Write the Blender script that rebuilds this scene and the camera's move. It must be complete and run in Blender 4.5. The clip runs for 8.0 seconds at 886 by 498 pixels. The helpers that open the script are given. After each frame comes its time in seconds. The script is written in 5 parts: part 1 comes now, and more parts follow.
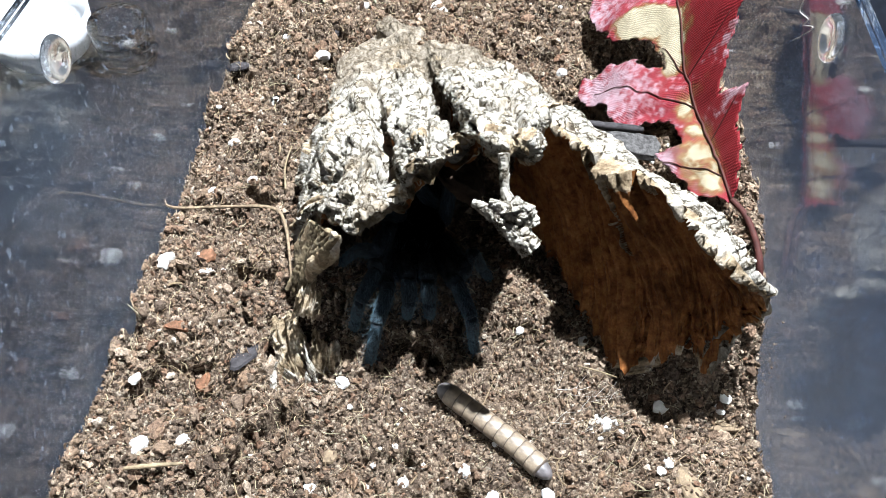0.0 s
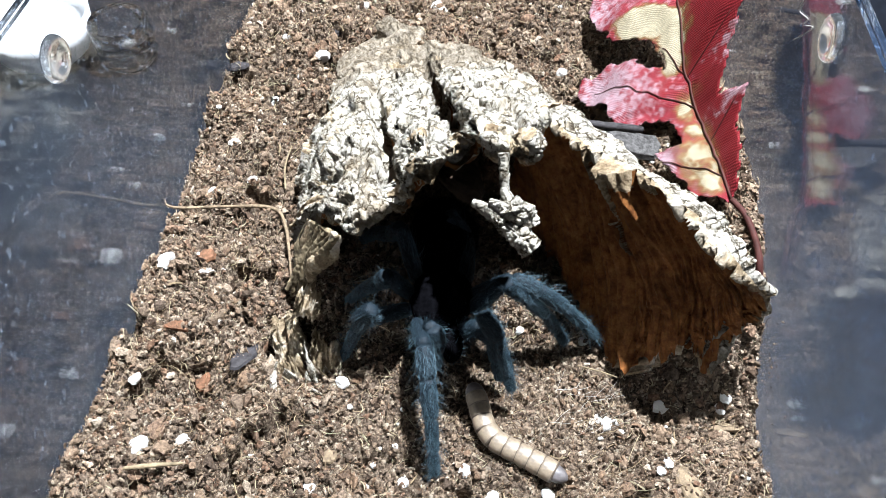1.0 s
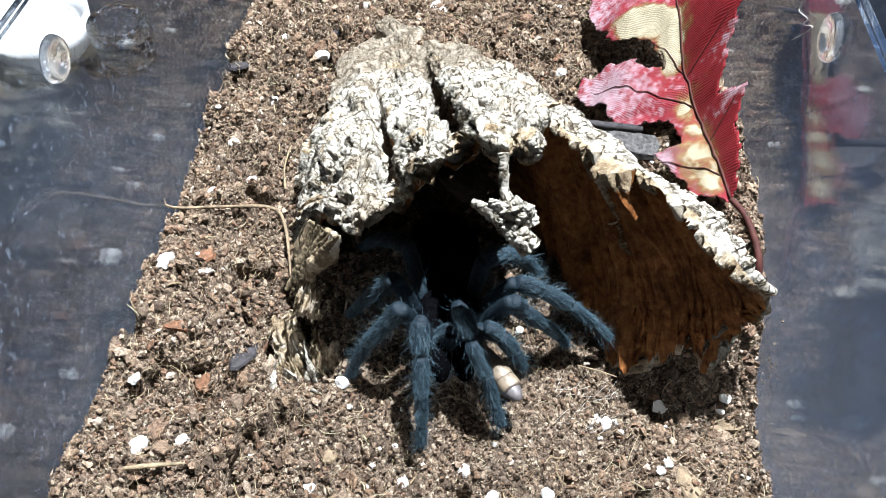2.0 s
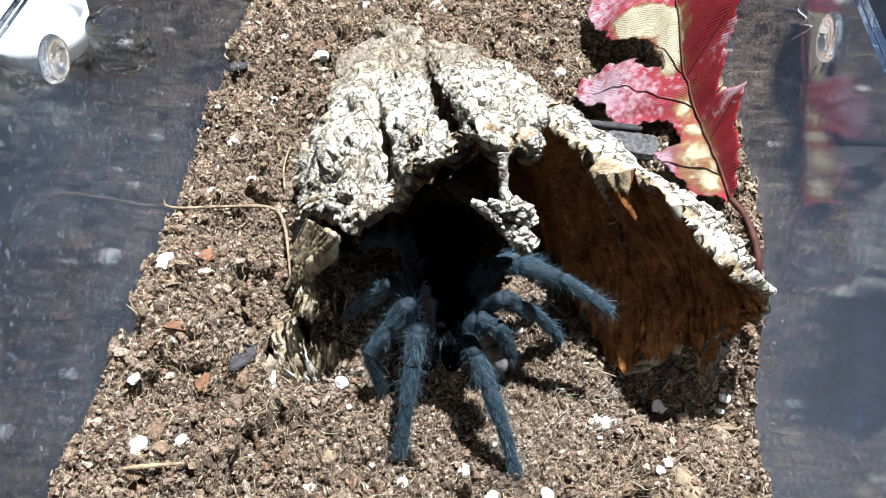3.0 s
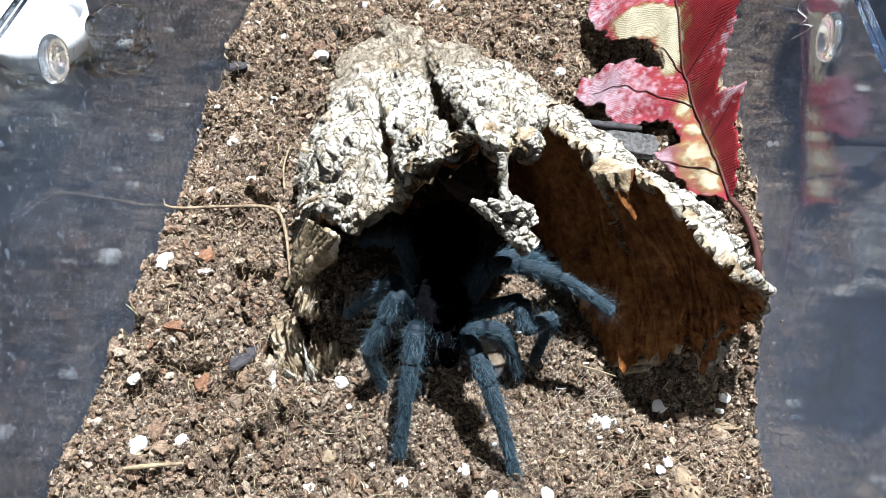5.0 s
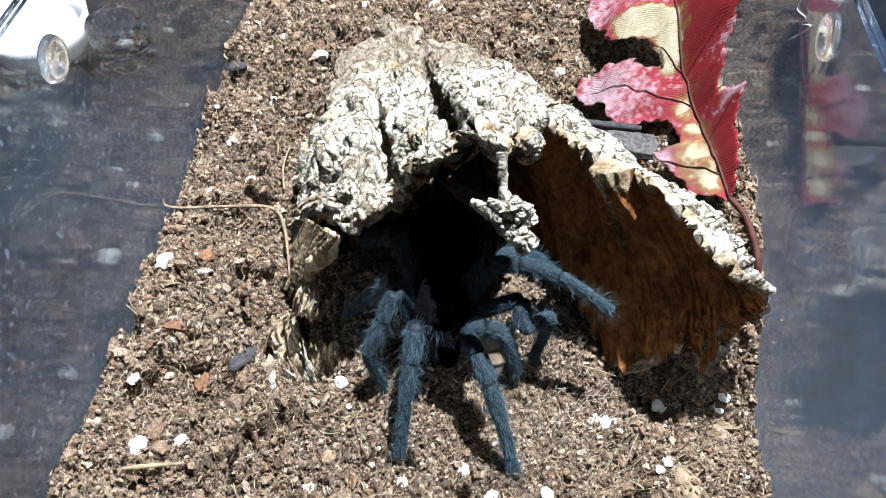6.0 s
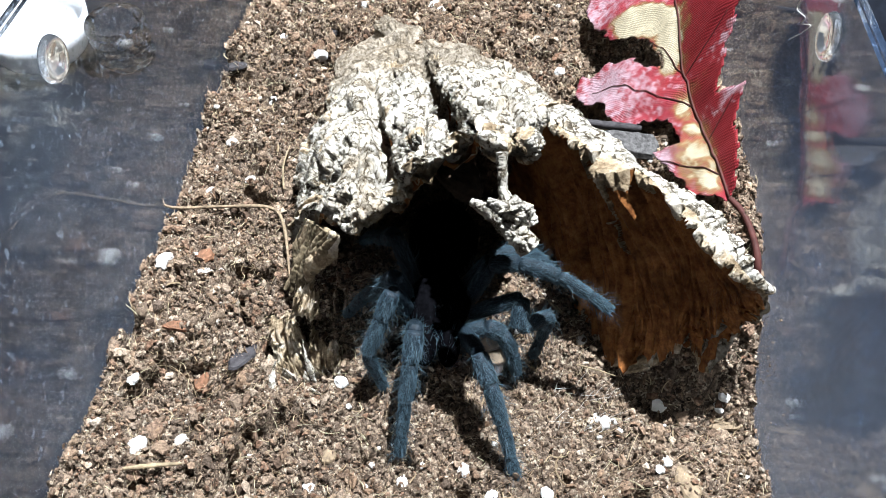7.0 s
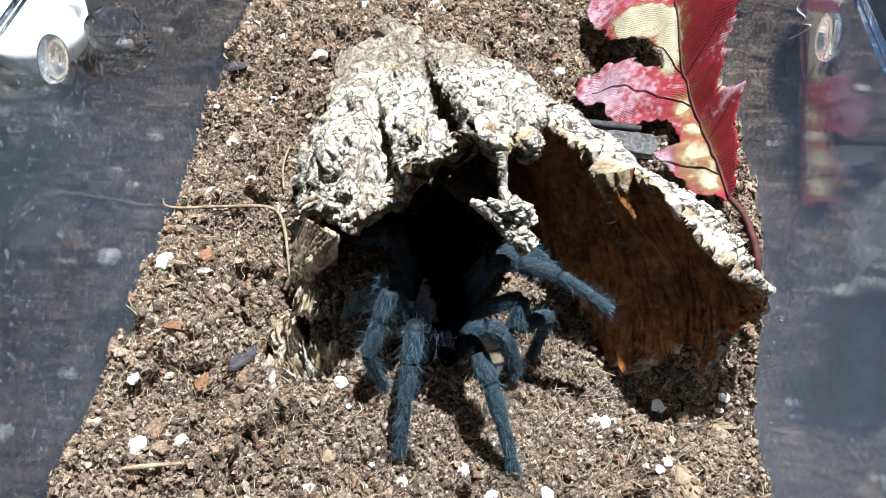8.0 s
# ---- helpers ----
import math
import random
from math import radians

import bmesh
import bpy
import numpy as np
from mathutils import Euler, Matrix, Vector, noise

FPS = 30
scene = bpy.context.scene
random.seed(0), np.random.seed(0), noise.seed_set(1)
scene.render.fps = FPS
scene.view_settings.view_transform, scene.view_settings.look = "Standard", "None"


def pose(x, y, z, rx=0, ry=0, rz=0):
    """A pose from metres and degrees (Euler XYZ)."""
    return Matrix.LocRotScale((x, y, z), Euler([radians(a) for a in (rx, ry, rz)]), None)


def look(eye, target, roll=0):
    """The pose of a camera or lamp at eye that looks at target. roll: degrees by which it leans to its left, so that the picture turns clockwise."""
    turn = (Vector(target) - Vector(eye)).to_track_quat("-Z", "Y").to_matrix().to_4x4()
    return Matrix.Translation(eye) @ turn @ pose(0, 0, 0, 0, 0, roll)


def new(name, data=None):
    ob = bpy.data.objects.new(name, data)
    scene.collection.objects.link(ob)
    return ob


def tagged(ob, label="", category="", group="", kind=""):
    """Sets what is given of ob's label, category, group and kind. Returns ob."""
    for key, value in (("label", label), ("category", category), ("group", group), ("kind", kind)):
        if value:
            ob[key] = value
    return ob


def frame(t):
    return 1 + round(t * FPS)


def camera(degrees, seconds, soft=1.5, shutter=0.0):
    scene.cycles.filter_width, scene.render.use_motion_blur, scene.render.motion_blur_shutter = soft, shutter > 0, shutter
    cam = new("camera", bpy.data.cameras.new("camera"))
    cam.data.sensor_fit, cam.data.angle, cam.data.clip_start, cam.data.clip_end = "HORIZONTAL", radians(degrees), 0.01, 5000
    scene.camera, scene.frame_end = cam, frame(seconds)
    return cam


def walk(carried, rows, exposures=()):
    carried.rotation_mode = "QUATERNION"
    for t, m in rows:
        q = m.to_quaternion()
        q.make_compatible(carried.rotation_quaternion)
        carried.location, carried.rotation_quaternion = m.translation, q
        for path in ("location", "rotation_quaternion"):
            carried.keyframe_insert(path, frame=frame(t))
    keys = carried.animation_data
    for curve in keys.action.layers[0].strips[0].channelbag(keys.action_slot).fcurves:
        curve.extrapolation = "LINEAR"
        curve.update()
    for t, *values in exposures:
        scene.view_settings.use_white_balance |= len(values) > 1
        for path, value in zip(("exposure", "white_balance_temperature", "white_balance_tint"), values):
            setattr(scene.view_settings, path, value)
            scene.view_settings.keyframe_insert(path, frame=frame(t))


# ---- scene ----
# ---- camera ----
cam = camera(60, 8.0, soft=0.8, shutter=0.6)
EYE, AIM = Vector((0.0176, -0.1436, 0.1852)), Vector((-0.0750, 0.6111, -0.7880))


def view(yaw, pitch):
    """The held camera, turned by so many degrees to its right and down."""
    side = AIM.cross((0, 0, 1)).normalized()
    way = Matrix.Rotation(radians(-pitch), 3, side) @ (Matrix.Rotation(radians(-yaw), 3, "Z") @ AIM)
    return look(EYE, EYE + way)


walk(cam, [(0.0, view(0, 0)), (1.5, view(0.02, 0.015)), (3.0, view(0.12, 0.03)), (4.5, view(0.13, 0.035)),
           (6.0, view(0.18, 0.05)), (8.0, view(0.20, 0.06))])

# ---- light: one bright lamp over the box, behind it and to its right, in a dark room ----
world = bpy.data.worlds.new("room")
scene.world = world
world.use_nodes = True
world.node_tree.nodes["Background"].inputs[0].default_value = (0.55, 0.72, 1.0, 1)
world.node_tree.nodes["Background"].inputs[1].default_value = 0.004
lamp = new("desk_lamp_light", bpy.data.lights.new("desk_lamp_light", "AREA"))
lamp.data.shape, lamp.data.size, lamp.data.energy = "DISK", 0.016, 57.0
lamp.data.color = (0.902, 0.967, 1.045)
lamp.matrix_world = look((0.128, 0.186, 0.80), (0.02, -0.01, 0.0))
scene.view_settings.exposure = 0.0


# ---- small tools ----
def material(name, build):
    m = bpy.data.materials.new(name)
    m.use_nodes = True
    t = m.node_tree
    build(t, t.nodes["Principled BSDF"])
    return m


def node(t, kind, links=(), **values):
    n = t.nodes.new(kind)
    for k, v in values.items():
        if k in n.inputs:
            n.inputs[k].default_value = v
        else:
            setattr(n, k, v)
    for out, name in links:
        t.links.new(out, n.inputs[name])
    return n


def ramp(t, source, stops):
    n = t.nodes.new("ShaderNodeValToRGB")
    e = n.color_ramp.elements
    while len(e) < len(stops):
        e.new(0.5)
    for q, (at, colour) in zip(e, stops):
        q.position, q.color = at, (*colour, 1)
    t.links.new(source, n.inputs[0])
    return n.outputs[0]


def mix(t, factor, a, b, blend="MIX"):
    n = t.nodes.new("ShaderNodeMix")
    n.data_type, n.blend_type = "RGBA", blend
    for v, k in ((factor, 0), (a, 6), (b, 7)):
        if isinstance(v, (int, float)):
            n.inputs[k].default_value = v
        elif isinstance(v, tuple):
            n.inputs[k].default_value = (*v, 1)
        else:
            t.links.new(v, n.inputs[k])
    return n.outputs[2]


def coords(t, scale=(1, 1, 1), space="Object"):
    c = t.nodes.new("ShaderNodeTexCoord")
    m = t.nodes.new("ShaderNodeMapping")
    m.inputs["Scale"].default_value = scale
    t.links.new(c.outputs[space], m.inputs[0])
    return m.outputs[0]


def noise_tex(t, vec, scale, detail=6.0, rough=0.6):
    return node(t, "ShaderNodeTexNoise", [(vec, "Vector")], Scale=scale, Detail=detail, Roughness=rough).outputs[0]


def bump(t, p, height, strength, distance):
    n = node(t, "ShaderNodeBump", [(height, "Height")], Strength=strength, Distance=distance)
    t.links.new(n.outputs[0], p.inputs["Normal"])


def hashed(ix, iy, iz, seed):
    h = (ix * 374761393 + iy * 668265263 + iz * 2147483647 + seed * 974711) & 0xFFFFFFFF
    h = ((h ^ (h >> 13)) * 1274126177) & 0xFFFFFFFF
    h = ((h ^ (h >> 16)) * 2246822519) & 0xFFFFFFFF
    return ((h ^ (h >> 15)) & 0xFFFFFF) / float(0xFFFFFF)


def lump(x, y, z=0.0, seed=0):
    """Smooth noise in -1..1 on arrays."""
    x, y, z = np.broadcast_arrays(np.asarray(x, float), y, z)
    ix, iy, iz = (np.floor(a).astype(np.int64) for a in (x, y, z))
    fx, fy, fz = ((lambda f: f * f * (3 - 2 * f))(a - i) for a, i in ((x, ix), (y, iy), (z, iz)))
    out = 0
    for dx in (0, 1):
        for dy in (0, 1):
            for dz in (0, 1):
                w = (fx if dx else 1 - fx) * (fy if dy else 1 - fy) * (fz if dz else 1 - fz)
                out = out + w * hashed(ix + dx, iy + dy, iz + dz, seed)
    return out * 2 - 1


def layered(x, y, z=0.0, octaves=4, seed=0, gain=0.5):
    out, amp, f = 0, 1.0, 1.0
    for k in range(octaves):
        out = out + amp * lump(x * f, y * f, z * f, seed + k)
        amp, f = amp * gain, f * 2.03
    return out


def cells(x, y, z=0.0, seed=0):
    """Distances to the nearest and second nearest of scattered seeds."""
    x, y, z = np.broadcast_arrays(np.asarray(x, float), y, z)
    ix, iy, iz = (np.floor(a).astype(np.int64) for a in (x, y, z))
    d1, d2 = np.full(x.shape, 9.0), np.full(x.shape, 9.0)
    for dx in (-1, 0, 1):
        for dy in (-1, 0, 1):
            for dz in (-1, 0, 1):
                jx, jy, jz = ix + dx, iy + dy, iz + dz
                d = np.sqrt((jx + hashed(jx, jy, jz, seed) - x) ** 2 + (jy + hashed(jx, jy, jz, seed + 7) - y) ** 2
                            + (jz + hashed(jx, jy, jz, seed + 13) - z) ** 2)
                d2 = np.minimum(d2, np.maximum(d, d1))
                d1 = np.minimum(d1, d)
    return d1, d2


def step(a, b, x):
    t = np.clip((x - a) / (b - a), 0, 1)
    return t * t * (3 - 2 * t)


def curve(points, s):
    """Smooth curve through points, at s in 0..1 (array or number)."""
    p = np.asarray(points, float)
    n = len(p) - 1
    s = np.clip(np.asarray(s, float), 0, 1) * n
    i = np.minimum(s.astype(int), n - 1)
    f = (s - i)[..., None]
    a, b, c, d = p[np.maximum(i - 1, 0)], p[i], p[i + 1], p[np.minimum(i + 2, n)]
    return 0.5 * (2 * b + (c - a) * f + (2 * a - 5 * b + 4 * c - d) * f * f + (3 * b - a - 3 * c + d) * f ** 3)


def mesh_of(name, verts, faces, materials, slots=None, smooth=True):
    me = bpy.data.meshes.new(name)
    me.from_pydata(np.asarray(verts).tolist(), [], np.asarray(faces).tolist() if not isinstance(faces, list) else faces)
    for m in materials if isinstance(materials, (list, tuple)) else [materials]:
        me.materials.append(m)
    if slots is not None:
        me.polygons.foreach_set("material_index", np.asarray(slots, np.int32))
    me.polygons.foreach_set("use_smooth", np.full(len(me.polygons), smooth))
    me.update()
    return me


def part(name, data, parent=None, label="", m=None):
    ob = new(name, data)
    ob.parent = parent
    if m is not None:
        ob.matrix_basis = m
    return tagged(ob, label)


def grid_faces(rows, cols, start=0, wrap=False):
    i, j = np.meshgrid(np.arange(rows - 1), np.arange(cols if wrap else cols - 1), indexing="ij")
    k = (j + 1) % cols
    return np.stack([i * cols + j, i * cols + k, (i + 1) * cols + k, (i + 1) * cols + j], -1).reshape(-1, 4) + start


def tube(points, radii, sides=8, cap=True):
    """Vertices and faces of a round bar along points."""
    pts = [Vector(p) for p in points]
    verts, faces, ref = [], [], None
    for i, p in enumerate(pts):
        d = (pts[min(i + 1, len(pts) - 1)] - pts[max(i - 1, 0)]).normalized()
        if ref is None:
            ref = d.orthogonal().normalized()
        ref = (ref - d * ref.dot(d)).normalized()
        other = d.cross(ref)
        for k in range(sides):
            a = 2 * math.pi * k / sides
            verts.append(p + (ref * math.cos(a) + other * math.sin(a)) * radii[i])
    faces = [tuple(f) for f in grid_faces(len(pts), sides, 0, True)]
    if cap:
        faces += [tuple(range(sides))[::-1], tuple(range((len(pts) - 1) * sides, len(pts) * sides))]
    return [tuple(v) for v in verts], faces


def tri_mesh(name, verts, tris, materials, smooth=False, slots=None):
    """A mesh from arrays of corners and triangles, quick for many small pieces."""
    me = bpy.data.meshes.new(name)
    verts, tris = np.asarray(verts, np.float32), np.asarray(tris, np.int32)
    me.vertices.add(len(verts))
    me.vertices.foreach_set("co", verts.ravel())
    me.loops.add(tris.size)
    me.loops.foreach_set("vertex_index", tris.ravel())
    me.polygons.add(len(tris))
    me.polygons.foreach_set("loop_start", np.arange(0, tris.size, 3, dtype=np.int32))
    for m in materials if isinstance(materials, (list, tuple)) else [materials]:
        me.materials.append(m)
    if slots is not None:
        me.polygons.foreach_set("material_index", np.asarray(slots, np.int32))
    me.polygons.foreach_set("use_smooth", np.full(len(tris), smooth))
    me.update(calc_edges=True)
    return me


# ---- materials ----
def soil_look(t, p):
    v = coords(t)
    big, fine = noise_tex(t, v, 55, 4), noise_tex(t, v, 900, 8, 0.7)
    warped = mix(t, 0.0012, v, node(t, "ShaderNodeTexNoise", [(v, "Vector")], Scale=700.0, Detail=3.0).outputs[1], "ADD")
    grain = node(t, "ShaderNodeTexVoronoi", [(warped, "Vector")], Scale=1150.0)
    small = node(t, "ShaderNodeTexVoronoi", [(warped, "Vector")], Scale=2300.0)
    each = node(t, "ShaderNodeSeparateColor", [(grain.outputs["Color"], 0)]).outputs[0]
    a = ramp(t, each, [(0.0, (0.020, 0.015, 0.012)), (0.30, (0.078, 0.061, 0.048)), (0.55, (0.197, 0.158, 0.124)), (0.80, (0.418, 0.346, 0.273)), (1.0, (0.750, 0.726, 0.610))])
    a = mix(t, 0.45, a, ramp(t, fine, [(0.32, (0.032, 0.024, 0.020)), (0.47, (0.157, 0.124, 0.096)), (0.60, (0.376, 0.304, 0.237)), (0.75, (0.750, 0.725, 0.595))]))
    b = ramp(t, big, [(0.35, (0.285, 0.261, 0.246)), (0.65, (0.520, 0.470, 0.428))])
    t.links.new(mix(t, 1.0, a, b, "MULTIPLY"), p.inputs["Base Color"])
    p.inputs["Specular IOR Level"].default_value = 0.07
    p.inputs["Roughness"].default_value = 0.85
    h = mix(t, 0.4, mix(t, 0.4, grain.outputs["Distance"], small.outputs["Distance"]), fine)
    n = node(t, "ShaderNodeBump", [(h, "Height")], Strength=1.0, Distance=0.0011, invert=True)
    t.links.new(n.outputs[0], p.inputs["Normal"])


def crumb_look(t, p):
    g = t.nodes.new("ShaderNodeNewGeometry")
    v = coords(t)
    a = ramp(t, g.outputs["Random Per Island"], [(0.0, (0.053, 0.038, 0.029)), (0.12, (0.158, 0.115, 0.086)), (0.24, (0.350, 0.269, 0.201)), (0.34, (0.216, 0.135, 0.093)), (0.46, (0.320, 0.256, 0.201)),
                                                  (0.58, (0.128, 0.101, 0.081)), (0.70, (0.449, 0.364, 0.279)), (0.80, (0.282, 0.197, 0.137)), (0.90, (0.387, 0.323, 0.259)), (0.97, (0.518, 0.441, 0.356)), (1.0, (0.660, 0.630, 0.562))])
    f = noise_tex(t, v, 1300, 6, 0.7)
    b = ramp(t, f, [(0.32, (0.14, 0.125, 0.112)), (0.66, (0.680, 0.622, 0.575))])
    t.links.new(mix(t, 1.0, a, b, "MULTIPLY"), p.inputs["Base Color"])
    p.inputs["Specular IOR Level"].default_value = 0.07
    p.inputs["Roughness"].default_value = 0.8
    bump(t, p, f, 1.0, 0.0008)


def fibre_look(t, p):
    g = t.nodes.new("ShaderNodeNewGeometry")
    a = ramp(t, g.outputs["Random Per Island"], [(0.0, (0.0277, 0.0187, 0.0139)), (0.4, (0.093, 0.0649, 0.0436)), (0.8, (0.240, 0.180, 0.112)), (1.0, (0.290, 0.265, 0.180))])
    t.links.new(a, p.inputs["Base Color"])
    p.inputs["Roughness"].default_value = 0.65
    p.inputs["Specular IOR Level"].default_value = 0.1


def perlite_look(t, p):
    v = coords(t)
    f = noise_tex(t, v, 700, 6)
    t.links.new(ramp(t, f, [(0.3, (0.335, 0.318, 0.296)), (0.6, (0.48, 0.474, 0.458))]), p.inputs["Base Color"])
    p.inputs["Roughness"].default_value = 0.7
    p.inputs["Subsurface Weight"].default_value = 0.1
    p.inputs["Subsurface Radius"].default_value = (0.001, 0.001, 0.001)
    bump(t, p, f, 0.7, 0.0005)


def bark_look(t, p):
    v = coords(t)
    big, mid, fine = noise_tex(t, v, 38, 4), noise_tex(t, v, 230, 6, 0.65), noise_tex(t, v, 1200, 6, 0.7)
    a = ramp(t, mid, [(0.28, (0.13, 0.105, 0.08)), (0.36, (0.38, 0.33, 0.26)), (0.46, (0.56, 0.53, 0.47)), (0.68, (0.68, 0.665, 0.63))])
    tan = ramp(t, fine, [(0.3, (0.25, 0.155, 0.075)), (0.7, (0.50, 0.37, 0.22))])
    c = mix(t, ramp(t, big, [(0.58, (0, 0, 0)), (0.72, (0.6, 0.6, 0.6))]), a, tan)
    c = mix(t, 1.0, c, ramp(t, fine, [(0.34, (0.33, 0.31, 0.285)), (0.45, (0.44, 0.425, 0.395)), (0.56, (0.495, 0.485, 0.465))]), "MULTIPLY")
    bent = mix(t, 0.0050, v, node(t, "ShaderNodeTexNoise", [(v, "Vector")], Scale=300.0, Detail=6.0, Roughness=0.75).outputs[1], "ADD")
    plate = node(t, "ShaderNodeTexVoronoi", [(bent, "Vector")], Scale=270.0, feature="DISTANCE_TO_EDGE").outputs[0]
    flake = node(t, "ShaderNodeTexVoronoi", [(bent, "Vector")], Scale=780.0, feature="DISTANCE_TO_EDGE").outputs[0]
    open_crack = ramp(t, plate, [(0.0, (0.10, 0.08, 0.06)), (0.03, (0.45, 0.40, 0.34)), (0.07, (1, 1, 1))])
    hair_crack = ramp(t, flake, [(0.0, (0.45, 0.40, 0.34)), (0.09, (1, 1, 1))])
    crack = mix(t, 1.0, mix(t, ramp(t, mid, [(0.50, (0, 0, 0)), (0.62, (1, 1, 1))]), open_crack, (1, 1, 1)),
                mix(t, ramp(t, noise_tex(t, v, 150, 3), [(0.46, (0, 0, 0)), (0.62, (1, 1, 1))]), (1, 1, 1), hair_crack), "MULTIPLY")
    c = mix(t, 1.0, c, crack, "MULTIPLY")
    place = node(t, "ShaderNodeSeparateXYZ", [(v, 0)]).outputs[1]
    soiled = node(t, "ShaderNodeMath", [(place, 0)], operation="MULTIPLY_ADD")
    soiled.inputs[1].default_value = 9.0
    t.links.new(big, soiled.inputs[2])
    dirt = ramp(t, fine, [(0.35, (0.0495, 0.0363, 0.0242)), (0.65, (0.187, 0.149, 0.105))])
    c = mix(t, ramp(t, soiled.outputs[0], [(0.88, (0, 0, 0)), (1.18, (0.75,) * 3)]), c, dirt)
    t.links.new(c, p.inputs["Base Color"])
    p.inputs["Specular IOR Level"].default_value = 0.07
    p.inputs["Roughness"].default_value = 0.85
    bump(t, p, mix(t, 0.45, mix(t, 0.55, mid, fine), crack), 1.0, 0.0012)


def cork_look(t, p):
    v = coords(t)
    big, fine = noise_tex(t, v, 90, 5), noise_tex(t, v, 420, 8, 0.7)
    a = ramp(t, fine, [(0.3, (0.16, 0.055, 0.018)), (0.5, (0.40, 0.165, 0.055)), (0.7, (0.60, 0.30, 0.11))])
    c = mix(t, 1.0, a, ramp(t, big, [(0.35, (0.22, 0.198, 0.172)), (0.65, (0.48, 0.443, 0.392))]), "MULTIPLY")
    t.links.new(c, p.inputs["Base Color"])
    p.inputs["Specular IOR Level"].default_value = 0.07
    p.inputs["Roughness"].default_value = 0.75
    bump(t, p, fine, 0.7, 0.0008)


def edge_look(t, p):
    v = coords(t)
    mid, fine = noise_tex(t, v, 170, 5), noise_tex(t, v, 1000, 6, 0.7)
    a = ramp(t, mid, [(0.35, (0.20, 0.14, 0.085)), (0.5, (0.46, 0.36, 0.24)), (0.65, (0.64, 0.58, 0.49))])
    t.links.new(mix(t, 1.0, a, ramp(t, fine, [(0.3, (0.293, 0.274, 0.245)), (0.6, (0.614, 0.614, 0.614))]), "MULTIPLY"), p.inputs["Base Color"])
    p.inputs["Specular IOR Level"].default_value = 0.07
    p.inputs["Roughness"].default_value = 0.8
    bump(t, p, mix(t, 0.5, mid, fine), 1.0, 0.0020)


def plain(colour, rough=0.6, vary=0.35, scale=300.0, relief=0.0004, metal=0.0, spec=0.5):
    def build(t, p):
        f = noise_tex(t, coords(t), scale, 6)
        lo = tuple(c * (1 - vary) for c in colour)
        hi = tuple(min(1.0, c * (1 + vary)) for c in colour)
        t.links.new(ramp(t, f, [(0.3, lo), (0.7, hi)]), p.inputs["Base Color"])
        p.inputs["Roughness"].default_value = rough
        p.inputs["Metallic"].default_value = metal
        p.inputs["Specular IOR Level"].default_value = spec
        bump(t, p, f, 0.5, relief)
    return build


def acrylic_look(dust, scratch, tint, ior=1.49):
    def build(t, p):
        p.inputs["Base Color"].default_value = (0.97, 0.985, 1.0, 1)
        p.inputs["Roughness"].default_value = 0.012
        p.inputs["IOR"].default_value = ior
        p.inputs["Transmission Weight"].default_value = 1.0
        v = coords(t)
        cloud = mix(t, 0.4, noise_tex(t, v, 24, 5, 0.65), noise_tex(t, v, 110, 4, 0.6))
        speck = noise_tex(t, v, 520, 2, 0.5)
        place = node(t, "ShaderNodeSeparateXYZ", [(v, 0)]).outputs[1]
        film = ramp(t, cloud, [(0.42, (dust * 0.12,) * 3), (0.70, (dust * 1.4,) * 3)])
        worn = node(t, "ShaderNodeMapRange", [(place, "Value")])
        worn.inputs[1].default_value, worn.inputs[2].default_value, worn.inputs[3].default_value, worn.inputs[4].default_value = 0.045, -0.035, 0.10, 1.25
        film = mix(t, 1.0, film, worn.outputs[0], "MULTIPLY")
        for turn, size in ((0.5, 40), (-0.7, 34), (1.9, 46)):
            m = node(t, "ShaderNodeMapping", [(v, "Vector")])
            m.inputs["Rotation"].default_value = (turn, 0, 0)
            m.inputs["Scale"].default_value = (1, 0.35, 7)
            line = noise_tex(t, m.outputs[0], size, 3, 0.7)
            film = mix(t, 1.0, film, ramp(t, line, [(0.70, (0, 0, 0)), (0.76, (scratch,) * 3)]), "ADD")
        film = mix(t, 1.0, film, ramp(t, speck, [(0.64, (0, 0, 0)), (0.69, (0.32,) * 3)]), "ADD")
        d = node(t, "ShaderNodeBsdfDiffuse", Color=(*tint, 1))
        tr = node(t, "ShaderNodeBsdfTranslucent", Color=(*tint, 1))
        both = node(t, "ShaderNodeMixShader", Fac=0.5)
        t.links.new(d.outputs[0], both.inputs[1])
        t.links.new(tr.outputs[0], both.inputs[2])
        out = node(t, "ShaderNodeMixShader", [(film, "Fac")])
        t.links.new(p.outputs[0], out.inputs[1])
        t.links.new(both.outputs[0], out.inputs[2])
        t.links.new(out.outputs[0], t.nodes["Material Output"].inputs["Surface"])
    return build


